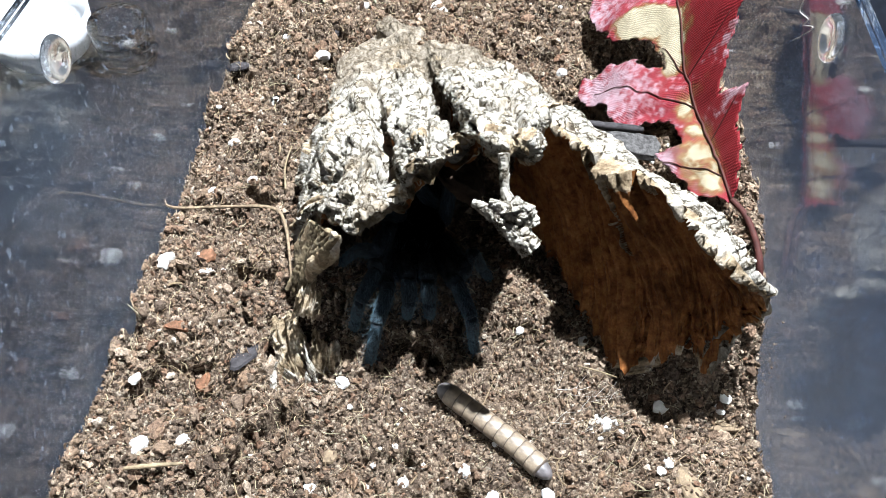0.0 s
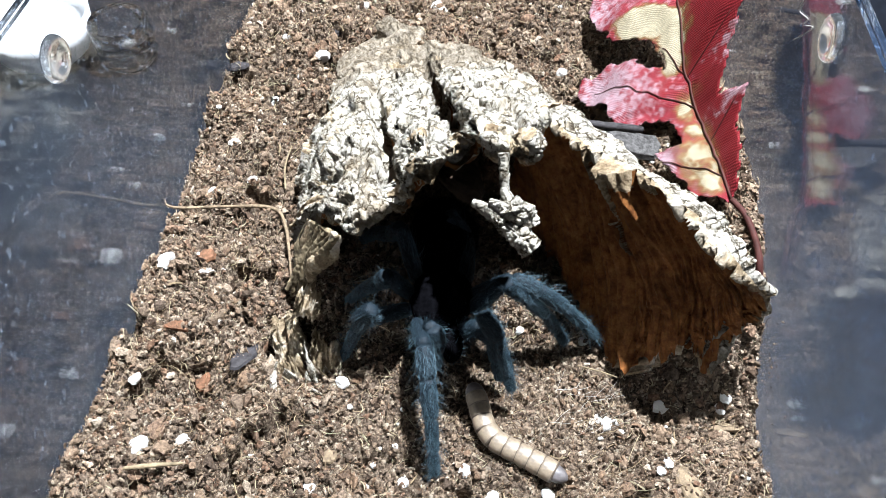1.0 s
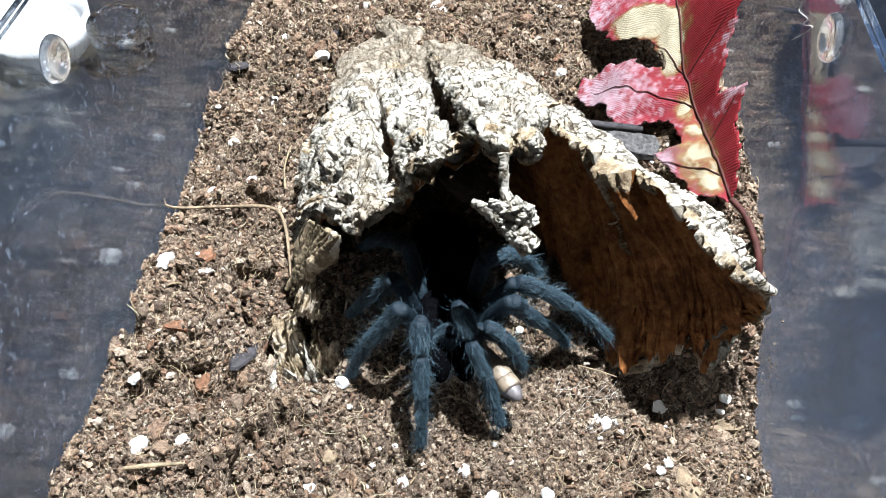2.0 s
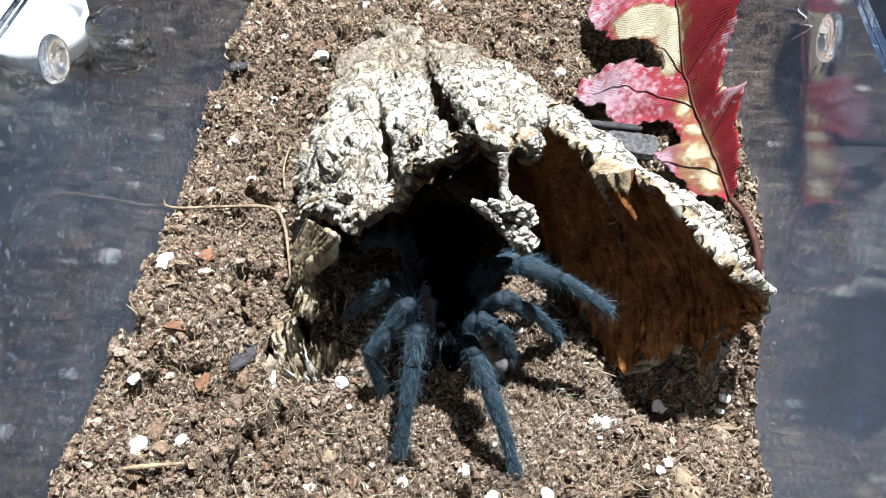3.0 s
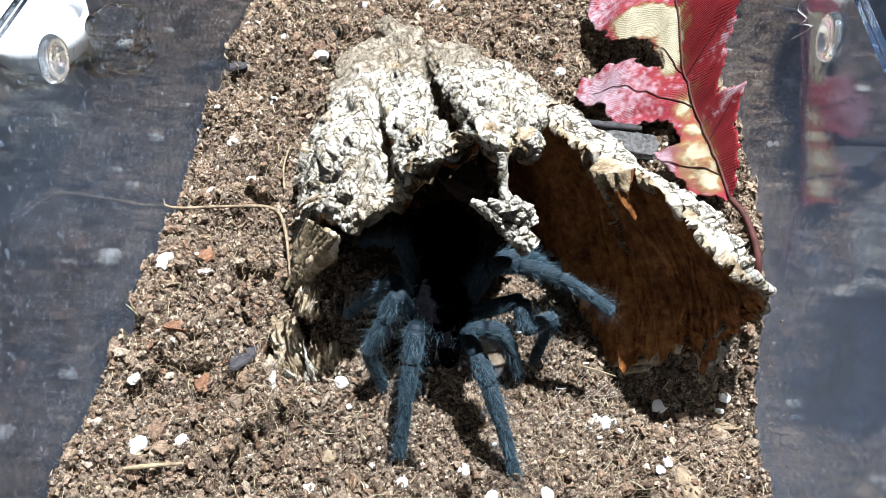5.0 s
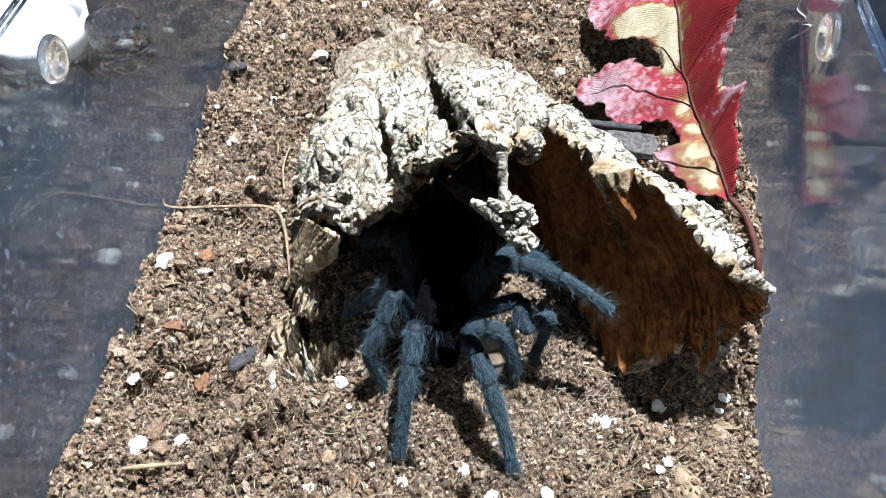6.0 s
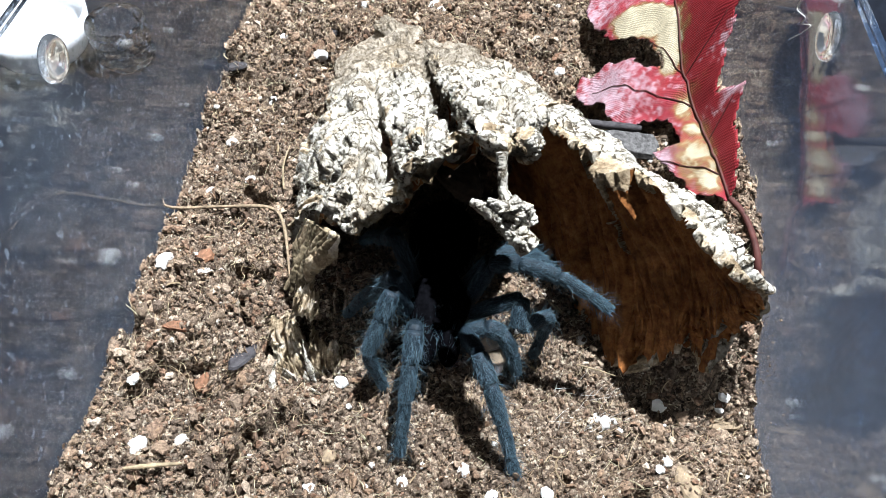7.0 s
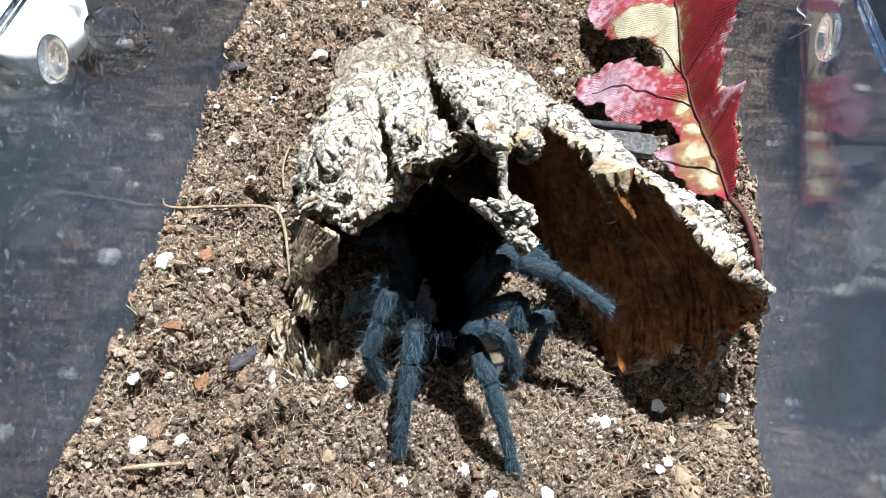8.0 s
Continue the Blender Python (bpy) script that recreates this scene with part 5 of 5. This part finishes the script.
for names, lengths, radii in ((LEG_NAMES, LEG_LENGTHS, LEG_RADII), (PALP_NAMES, PALP_LENGTHS, PALP_RADII)):
    for n, l, (a, b) in zip(names, lengths, radii):
        SETS[n] = limb_mesh(n, l, a, b, rnd, LEG, count=int(430 + 25000 * l))


def leg_set(names):
    return [part(n, SETS[n], spider) for n in names]


LEG_SETS = {k: leg_set(PALP_NAMES if k[0] == "p" else LEG_NAMES) for k in ("a1", "a2", "a3", "a4", "b1", "b2", "b3", "b4", "pa", "pb")}
HIPS = {"a1": (-0.0062, -0.0065), "a2": (-0.0078, -0.0022), "a3": (-0.0080, 0.0022), "a4": (-0.0066, 0.0065),
        "b1": (0.0062, -0.0065), "b2": (0.0078, -0.0022), "b3": (0.0080, 0.0022), "b4": (0.0066, 0.0065), "pa": (-0.0040, -0.0098), "pb": (0.0040, -0.0098)}

# ---- the larva ----
LARVA = material("larva_skin", plain((0.120, 0.092, 0.064), 0.5, 0.45, 380, 0.0005))
BAND = material("larva_band", plain((0.050, 0.036, 0.026), 0.5, 0.4, 500))
GREY_END = material("larva_end", plain((0.066, 0.058, 0.058), 0.5, 0.5, 420))
RINGS, PITCH = 11, 0.00337
larva = tagged(new("beetle_larva"), "cream beetle larva with brown bands and a grey head", "larva")


def larva_ring(first, last):
    rows, sides = 9, 20
    v, prof = [], []
    for i in range(rows):
        s = i / (rows - 1)
        r = 0.0029 * (0.93 + 0.07 * math.sin(math.pi * s) ** 0.6)
        if first:
            r *= math.sqrt(max(0.02, 1 - (1 - s) ** 2)) * 0.92
        if last:
            r *= (0.85 - 0.35 * s) * math.sqrt(max(0.02, 1 - s ** 4 * 0.98))
        prof.append(r)
        v += [(r * math.cos(2 * math.pi * k / sides), r * 0.92 * math.sin(2 * math.pi * k / sides), (s - 0.5) * PITCH * 1.12) for k in range(sides)]
    f = [tuple(q) for q in grid_faces(rows, sides, 0, True)] + [tuple(range(sides))[::-1], tuple(range((rows - 1) * sides, rows * sides))]
    slots = [(1 if (i // sides) >= rows - 2 else 0) for i in range((rows - 1) * sides)] + [1, 1]
    if last or first:
        slots = [2] * len(slots)
    return mesh_of("ring", v, f, [LARVA, BAND, GREY_END], slots)


MID_RING = larva_ring(False, False)
RING_PARTS = [part("head", larva_ring(True, False), larva, "grey hard head")] + [part("ring", MID_RING, larva) for _ in range(RINGS - 2)] + [part("tail", larva_ring(False, True), larva, "small pale tail end")]

# ---- how the tarantula, its joints and the larva go ----
BODY_ROWS = [(0.0, (-0.0080, -0.0009, 0.0110), 0), (0.3, (-0.0075, -0.0017, 0.0110), 0), (0.5, (-0.0009, -0.0173, 0.0150), 8), (0.7, (0.0023, -0.0235, 0.0160), 10), (0.9, (0.0025, -0.0281, 0.0160), 5), (1.1, (0.0039, -0.0307, 0.0160), 6),
             (1.2, (0.0065, -0.0331, 0.0160), 8), (1.3, (0.0067, -0.0348, 0.0160), 10), (1.4, (0.0086, -0.0413, 0.0170), 15), (1.5, (0.0097, -0.0428, 0.0170), 18), (1.7, (0.0072, -0.0366, 0.0170), 12), (2.2, (0.0050, -0.0333, 0.0160), 8),
             (2.8, (0.0041, -0.0321, 0.0160), 5), (3.5, (0.0032, -0.0313, 0.0155), 4), (4.7, (0.0032, -0.0308, 0.0155), 4), (8.0, (0.0031, -0.0304, 0.0155), 4)]
# rows for the walk() calls below: seconds, foot, knee and, where it bends, shin
LEG_ROWS = {
    "a1": [(0.0, (-0.0151, -0.0414, 0.0000), (-0.0111, -0.0391, 0.0200)), (0.3, (-0.0151, -0.0414, 0.0000), (-0.0111, -0.0391, 0.0200)), (0.5, (0.0117, -0.0568, 0.0030), (0.0071, -0.0436, 0.0200)), (0.8, (0.0154, -0.0568, 0.0040), (0.0036, -0.0409, 0.0280)), (0.9, (0.0102, -0.0654, 0.0120), (0.0029, -0.0450, 0.0280)),
           (1.0, (0.0066, -0.0710, 0.0000), (0.0018, -0.0500, 0.0280)), (1.3, (0.0065, -0.0713, 0.0000), (0.0023, -0.0504, 0.0280)), (1.4, (0.0027, -0.0678, 0.0000), (-0.0030, -0.0517, 0.0260)), (1.5, (0.0015, -0.0623, 0.0000), (-0.0044, -0.0546, 0.0240)), (1.7, (0.0065, -0.0619, 0.0040), (0.0016, -0.0508, 0.0260)),
           (2.3, (-0.0017, -0.0670, 0.0000), (0.0003, -0.0491, 0.0270)), (2.8, (-0.0024, -0.0670, 0.0000), (-0.0001, -0.0482, 0.0270)), (3.5, (-0.0026, -0.0671, 0.0000), (-0.0005, -0.0473, 0.0270)), (8.0, (-0.0026, -0.0671, 0.0000), (-0.0007, -0.0470, 0.0270))],
    "a2": [(0.0, (-0.0217, -0.0321, 0.0000), (-0.0147, -0.0302, 0.0220), (-0.0187, -0.0325, 0.0140)), (0.5, (-0.0211, -0.0348, -0.0000), (-0.0119, -0.0362, 0.0220), (-0.0171, -0.0368, 0.0140)), (0.7, (-0.0229, -0.0418, 0.0000), (-0.0133, -0.0381, 0.0220), (-0.0180, -0.0404, 0.0140)), (1.0, (-0.0230, -0.0423, 0.0000), (-0.0137, -0.0397, 0.0230), (-0.0183, -0.0407, 0.0130)),
           (1.1, (-0.0269, -0.0433, 0.0000), (-0.0088, -0.0378, 0.0250), (-0.0154, -0.0396, 0.0200)), (1.3, (-0.0265, -0.0435, 0.0000), (-0.0053, -0.0398, 0.0260), (-0.0148, -0.0397, 0.0200)), (1.5, (-0.0274, -0.0450, 0.0000), (-0.0015, -0.0435, 0.0260), (-0.0139, -0.0418, 0.0210)), (1.7, (-0.0266, -0.0445, 0.0000), (-0.0009, -0.0409, 0.0260), (-0.0136, -0.0402, 0.0220)),
           (2.3, (-0.0128, -0.0498, -0.0000), (-0.0047, -0.0409, 0.0260), (-0.0135, -0.0466, 0.0180)), (2.8, (-0.0095, -0.0510, 0.0000), (-0.0048, -0.0407, 0.0250), (-0.0135, -0.0478, 0.0150)), (3.5, (-0.0096, -0.0497, 0.0000), (-0.0057, -0.0409, 0.0250), (-0.0143, -0.0474, 0.0150)), (4.7, (-0.0095, -0.0494, -0.0000), (-0.0077, -0.0401, 0.0260), (-0.0133, -0.0473, 0.0150)), (8.0, (-0.0092, -0.0493, -0.0000), (-0.0092, -0.0394, 0.0260), (-0.0132, -0.0481, 0.0150))],
    "a3": [(0.0, (-0.0303, -0.0100, -0.0000), (-0.0156, -0.0175, 0.0200)), (0.5, (-0.0274, -0.0160, 0.0000), (-0.0127, -0.0244, 0.0220)), (1.4, (-0.0234, -0.0275, 0.0000), (-0.0091, -0.0346, 0.0240)), (1.6, (-0.0234, -0.0275, 0.0000), (-0.0088, -0.0333, 0.0260)), (2.8, (-0.0242, -0.0276, 0.0000), (-0.0099, -0.0324, 0.0220)), (8.0, (-0.0242, -0.0276, 0.0000), (-0.0108, -0.0312, 0.0220))],
    "a4": [(0.0, (-0.0291, 0.0104, -0.0000), (-0.0141, -0.0067, 0.0220)), (1.4, (-0.0248, -0.0028, 0.0000), (-0.0094, -0.0163, 0.0220)), (8.0, (-0.0252, -0.0006, 0.0000), (-0.0110, -0.0165, 0.0220))],
    "b1": [(0.0, (0.0131, -0.0347, 0.0000), (0.0100, -0.0326, 0.0220)), (0.4, (0.0143, -0.0369, 0.0000), (0.0101, -0.0335, 0.0220)), (0.6, (0.0233, -0.0389, 0.0040), (0.0180, -0.0361, 0.0260)), (0.8, (0.0342, -0.0467, 0.0000), (0.0209, -0.0372, 0.0270)), (0.9, (0.0297, -0.0579, 0.0000), (0.0194, -0.0399, 0.0270)), (1.0, (0.0238, -0.0484, 0.0060), (0.0172, -0.0428, 0.0260)),
           (1.1, (0.0249, -0.0603, 0.0080), (0.0167, -0.0458, 0.0280)), (1.2, (0.0296, -0.0719, 0.0000), (0.0186, -0.0499, 0.0300)), (1.3, (0.0295, -0.0708, 0.0000), (0.0179, -0.0507, 0.0300)), (1.4, (0.0215, -0.0626, 0.0020), (0.0129, -0.0494, 0.0280)), (1.5, (0.0176, -0.0645, 0.0020), (0.0090, -0.0499, 0.0280)), (1.6, (0.0175, -0.0731, 0.0000), (0.0103, -0.0532, 0.0260)), (1.7, (0.0188, -0.0552, 0.0080), (0.0110, -0.0432, 0.0280)),
           (2.2, (0.0248, -0.0591, 0.0020), (0.0112, -0.0456, 0.0280)), (2.8, (0.0282, -0.0602, 0.0000), (0.0120, -0.0463, 0.0280)), (3.0, (0.0275, -0.0696, 0.0000), (0.0128, -0.0480, 0.0270)), (3.5, (0.0272, -0.0699, 0.0000), (0.0131, -0.0480, 0.0270)), (8.0, (0.0272, -0.0699, 0.0000), (0.0138, -0.0468, 0.0270))],
    "b2": [(0.0, (0.0150, -0.0095, 0.0000), (0.0066, -0.0131, 0.0140)), (0.35, (0.0154, -0.0099, 0.0000), (0.0071, -0.0132, 0.0140)), (0.45, (0.0196, -0.0163, 0.0000), (0.0147, -0.0192, 0.0220)), (0.6, (0.0270, -0.0338, 0.0020), (0.0196, -0.0289, 0.0260)), (0.7, (0.0379, -0.0276, -0.0000), (0.0203, -0.0295, 0.0270)), (1.0, (0.0379, -0.0287, 0.0000), (0.0211, -0.0303, 0.0270)), (1.1, (0.0304, -0.0527, 0.0000), (0.0210, -0.0397, 0.0270)),
           (1.2, (0.0304, -0.0551, 0.0000), (0.0243, -0.0460, 0.0260)), (1.3, (0.0299, -0.0531, 0.0000), (0.0242, -0.0452, 0.0260)), (1.4, (0.0280, -0.0549, 0.0040), (0.0241, -0.0436, 0.0260)), (1.5, (0.0309, -0.0469, 0.0000), (0.0275, -0.0424, 0.0260)), (1.7, (0.0389, -0.0297, 0.0000), (0.0217, -0.0356, 0.0240)), (2.8, (0.0366, -0.0272, 0.0000), (0.0220, -0.0335, 0.0230), (0.0295, -0.0298, 0.0140)),
           (3.5, (0.0364, -0.0311, 0.0000), (0.0216, -0.0336, 0.0230), (0.0295, -0.0305, 0.0140)), (4.2, (0.0301, -0.0358, 0.0000), (0.0259, -0.0320, 0.0220), (0.0323, -0.0323, 0.0100)), (4.7, (0.0296, -0.0362, 0.0000), (0.0274, -0.0322, 0.0220), (0.0323, -0.0323, 0.0100)), (8.0, (0.0292, -0.0341, 0.0000), (0.0273, -0.0308, 0.0220), (0.0319, -0.0313, 0.0100))],
    "b3": [(0.0, (-0.0017, 0.0311, 0.0000), (0.0012, -0.0014, 0.0180)), (0.35, (-0.0017, 0.0306, 0.0000), (0.0015, -0.0018, 0.0180)), (0.45, (0.0114, -0.0007, 0.0030), (0.0104, -0.0139, 0.0220)), (0.6, (0.0370, -0.0215, 0.0120), (0.0190, -0.0239, 0.0300)), (0.8, (0.0458, -0.0228, 0.0100), (0.0184, -0.0257, 0.0300)), (1.0, (0.0461, -0.0283, 0.0040), (0.0193, -0.0283, 0.0300)), (1.1, (0.0456, -0.0291, 0.0040), (0.0180, -0.0294, 0.0300)),
           (1.2, (0.0520, -0.0397, 0.0040), (0.0176, -0.0338, 0.0300), (0.0287, -0.0357, 0.0220)), (1.3, (0.0541, -0.0479, 0.0000), (0.0192, -0.0361, 0.0300), (0.0303, -0.0399, 0.0220)), (1.4, (0.0306, -0.0643, 0.0000), (0.0200, -0.0377, 0.0300), (0.0319, -0.0439, 0.0200)), (1.5, (0.0295, -0.0607, 0.0000), (0.0198, -0.0352, 0.0300), (0.0341, -0.0415, 0.0220)), (1.6, (0.0362, -0.0469, 0.0060), (0.0205, -0.0343, 0.0300), (0.0333, -0.0392, 0.0220)), (1.7, (0.0498, -0.0300, 0.0040), (0.0203, -0.0305, 0.0290), (0.0341, -0.0269, 0.0180)), (2.8, (0.0466, -0.0346, 0.0260), (0.0207, -0.0275, 0.0330)),
           (8.0, (0.0466, -0.0346, 0.0260), (0.0200, -0.0258, 0.0330))],
    "b4": [(0.0, (-0.0114, 0.0326, 0.0000), (-0.0045, 0.0040, 0.0160)), (0.5, (-0.0103, 0.0314, 0.0000), (-0.0027, 0.0031, 0.0160)), (1.0, (0.0070, 0.0101, -0.0000), (0.0055, -0.0041, 0.0180)), (1.5, (0.0121, 0.0085, 0.0000), (0.0078, -0.0065, 0.0200)), (1.7, (0.0285, -0.0094, 0.0060), (0.0168, -0.0217, 0.0280)), (2.8, (0.0352, -0.0146, 0.0060), (0.0205, -0.0249, 0.0300)), (3.5, (0.0341, -0.0132, 0.0080), (0.0212, -0.0241, 0.0300)), (8.0, (0.0350, -0.0141, 0.0080), (0.0232, -0.0215, 0.0300))],
    "pa": [(0.0, (-0.0070, -0.0268, 0.0020), (-0.0040, -0.0279, 0.0180)), (0.5, (0.0015, -0.0363, 0.0040), (0.0017, -0.0366, 0.0200)), (1.0, (0.0032, -0.0431, 0.0040), (0.0037, -0.0440, 0.0200)), (1.4, (0.0090, -0.0541, 0.0040), (0.0072, -0.0517, 0.0200)), (1.7, (0.0070, -0.0494, 0.0040), (0.0059, -0.0470, 0.0200)), (2.5, (0.0030, -0.0361, 0.0040), (0.0036, -0.0362, 0.0170)), (8.0, (0.0030, -0.0361, 0.0040), (0.0035, -0.0357, 0.0170))],
    "pb": [(0.0, (-0.0007, -0.0260, 0.0020), (-0.0003, -0.0275, 0.0180)), (0.5, (0.0082, -0.0337, 0.0040), (0.0067, -0.0352, 0.0200)), (1.0, (0.0207, -0.0444, 0.0040), (0.0170, -0.0407, 0.0200)), (1.2, (0.0158, -0.0484, 0.0040), (0.0136, -0.0467, 0.0210)), (1.4, (0.0191, -0.0538, 0.0060), (0.0153, -0.0503, 0.0220)), (1.7, (0.0270, -0.0433, 0.0080), (0.0180, -0.0419, 0.0220)),
           (2.8, (0.0231, -0.0396, 0.0080), (0.0174, -0.0388, 0.0210)), (3.5, (0.0242, -0.0386, 0.0060), (0.0177, -0.0379, 0.0210)), (4.2, (0.0253, -0.0410, 0.0020), (0.0189, -0.0350, 0.0220)), (8.0, (0.0253, -0.0417, 0.0020), (0.0195, -0.0340, 0.0220))],
}
LARVA_ROWS = [(0.0, (0.0062, -0.0490, 0.0030), (0.0157, -0.0552, 0.0030), (0.0264, -0.0624, 0.0030), (0.0350, -0.0696, 0.0030)), (0.4, (0.0086, -0.0504, 0.0030), (0.0183, -0.0564, 0.0030), (0.0288, -0.0633, 0.0030), (0.0372, -0.0700, 0.0030)), (0.55, (0.0126, -0.0518, 0.0030), (0.0217, -0.0591, 0.0030), (0.0306, -0.0646, 0.0030), (0.0393, -0.0703, 0.0030)),
        (0.7, (0.0153, -0.0522, 0.0030), (0.0201, -0.0609, 0.0030), (0.0287, -0.0658, 0.0030), (0.0383, -0.0694, 0.0030)), (1.0, (0.0156, -0.0518, 0.0030), (0.0195, -0.0605, 0.0030), (0.0286, -0.0648, 0.0030), (0.0390, -0.0696, 0.0030)), (1.3, (0.0160, -0.0531, 0.0030), (0.0192, -0.0615, 0.0030), (0.0283, -0.0666, 0.0030), (0.0386, -0.0708, 0.0030)),
        (1.4, (0.0079, -0.0379, 0.0080), (0.0131, -0.0492, 0.0080), (0.0190, -0.0582, 0.0100), (0.0254, -0.0601, 0.0140)), (1.5, (0.0067, -0.0345, 0.0080), (0.0115, -0.0435, 0.0080), (0.0177, -0.0529, 0.0100), (0.0249, -0.0570, 0.0120)), (1.7, (0.0060, -0.0285, 0.0070), (0.0116, -0.0381, 0.0090), (0.0209, -0.0466, 0.0110), (0.0251, -0.0589, 0.0120)),
        (2.2, (0.0046, -0.0230, 0.0070), (0.0090, -0.0342, 0.0080), (0.0173, -0.0431, 0.0100), (0.0265, -0.0502, 0.0100)), (2.8, (0.0044, -0.0211, 0.0070), (0.0072, -0.0320, 0.0070), (0.0159, -0.0390, 0.0100), (0.0244, -0.0454, 0.0090)), (3.0, (0.0042, -0.0194, 0.0060), (0.0065, -0.0296, 0.0060), (0.0154, -0.0368, 0.0100), (0.0220, -0.0441, 0.0080)), (3.5, (0.0040, -0.0184, 0.0060), (0.0059, -0.0278, 0.0060), (0.0156, -0.0361, 0.0100), (0.0215, -0.0445, 0.0080)),
        (4.5, (0.0038, -0.0165, 0.0060), (0.0060, -0.0259, 0.0060), (0.0165, -0.0363, 0.0110), (0.0200, -0.0447, 0.0050)), (8.0, (0.0038, -0.0165, 0.0060), (0.0060, -0.0256, 0.0060), (0.0168, -0.0359, 0.0110), (0.0200, -0.0442, 0.0050))]


def bent(row):
    """A row with a shin: the given one, or one between knee and foot."""
    if len(row) > 3:
        return row
    f, k = Vector(row[1]), Vector(row[2])
    return (*row, tuple(k.lerp(f, 0.52) + Vector((0, 0, 0.0035))))


LEG_ROWS = {key: [bent(row) for row in rows] for key, rows in LEG_ROWS.items()}


def between(rows, t):
    """Values of timed rows of points, eased from row to row."""
    for a, b in zip(rows, rows[1:]):
        if t <= b[0]:
            k = min(1.0, max(0.0, (t - a[0]) / (b[0] - a[0])))
            k = k * k * (3 - 2 * k)
            return [Vector(p).lerp(Vector(q), k) if isinstance(p, tuple) else p + (q - p) * k for p, q in zip(a[1:], b[1:])]
    return [Vector(p) if isinstance(p, tuple) else p for p in rows[-1][1:]]


def reach(hip, foot, knee, shin, lengths):
    """Joints of a chain of rigid lengths from hip to foot that bends towards the knee."""
    if len(lengths) == 5:
        pts = [hip.copy(), knee.copy(), knee.lerp(shin, 0.45), shin.copy(), shin.lerp(foot, 0.6), foot.copy()]
    else:
        pts = [hip.copy(), knee.copy(), knee.lerp(shin, 0.6), shin.lerp(foot, 0.4), foot.copy()]
    for _ in range(60):
        pts[-1] = foot.copy()
        for i in range(len(lengths) - 1, -1, -1):
            pts[i] = pts[i + 1] + (pts[i] - pts[i + 1]).normalized() * lengths[i]
        pts[0] = hip.copy()
        for i, l in enumerate(lengths):
            pts[i + 1] = pts[i] + (pts[i + 1] - pts[i]).normalized() * l
    return pts


def aimed(a, b, side):
    z = (b - a).normalized()
    x = (side - z * side.dot(z)).normalized()
    y = z.cross(x)
    m = Matrix((x, y, z)).transposed().to_4x4()
    m.translation = a
    return m


TIMES = [0.0, 0.2, 0.3, 0.4, 0.5, 0.6, 0.7, 0.8, 0.9, 1.0, 1.1, 1.2, 1.3, 1.4, 1.5, 1.6, 1.7, 1.9, 2.2, 2.5, 2.8, 3.0, 3.2, 3.5, 3.8, 4.2, 4.7, 5.5, 6.5, 8.0]


def motions():
    bodies = {t: pose(*between(BODY_ROWS, t)[0], 0, 0, between(BODY_ROWS, t)[1]) for t in TIMES}
    walk(spider, [(t, m) for t, m in bodies.items()])
    for key, joints in LEG_SETS.items():
        lengths = PALP_LENGTHS if key[0] == "p" else LEG_LENGTHS
        rows = [[] for _ in joints]
        hx, hy = HIPS[key]
        for t in TIMES:
            into = bodies[t].inverted()
            foot, knee, shin = (into @ p for p in between(LEG_ROWS[key], t))
            hip = Vector((hx, hy, -0.0012))
            pts = reach(hip, foot, knee, shin, lengths)
            side = (foot - hip).cross(Vector((0, 0, 1)))
            for row, a, b in zip(rows, pts, pts[1:]):
                row.append((t, aimed(a, b, side)))
        for joint, row in zip(joints, rows):
            walk(joint, row)
    walk(larva, [(0.0, pose(0, 0, 0)), (8.0, pose(0, 0, 0))])
    rows = [[] for _ in RING_PARTS]
    for t in TIMES:
        c = curve([tuple(p) for p in between(LARVA_ROWS, t)], np.linspace(0, 1, 240))
        arc = np.concatenate([[0], np.cumsum(np.linalg.norm(np.diff(c, axis=0), axis=1))])
        end = (c[-1] - c[-8]) / np.linalg.norm(c[-1] - c[-8])
        at = lambda d: Vector([np.interp(d, arc, c[:, k]) for k in range(3)]) + Vector(end) * max(0.0, d - arc[-1])
        slack = arc[-1] - RINGS * PITCH
        for k, row in enumerate(rows):
            d = slack + (k + 0.5) * PITCH
            a, b = at(max(d - PITCH / 2, 0)), at(max(d, 0) + PITCH / 2)
            if d < PITCH / 2:
                first = (Vector(c[8]) - Vector(c[0])).normalized()
                b = Vector(c[0]) + first * (d + PITCH / 2)
                a = Vector(c[0]) + first * (d - PITCH / 2)
            m = aimed(a, b, Vector((0, 0, 1)).cross(b - a))
            m.translation = (a + b) / 2
            row.append((t, m))
    for ob, row in zip(RING_PARTS, rows):
        walk(ob, row)


motions()
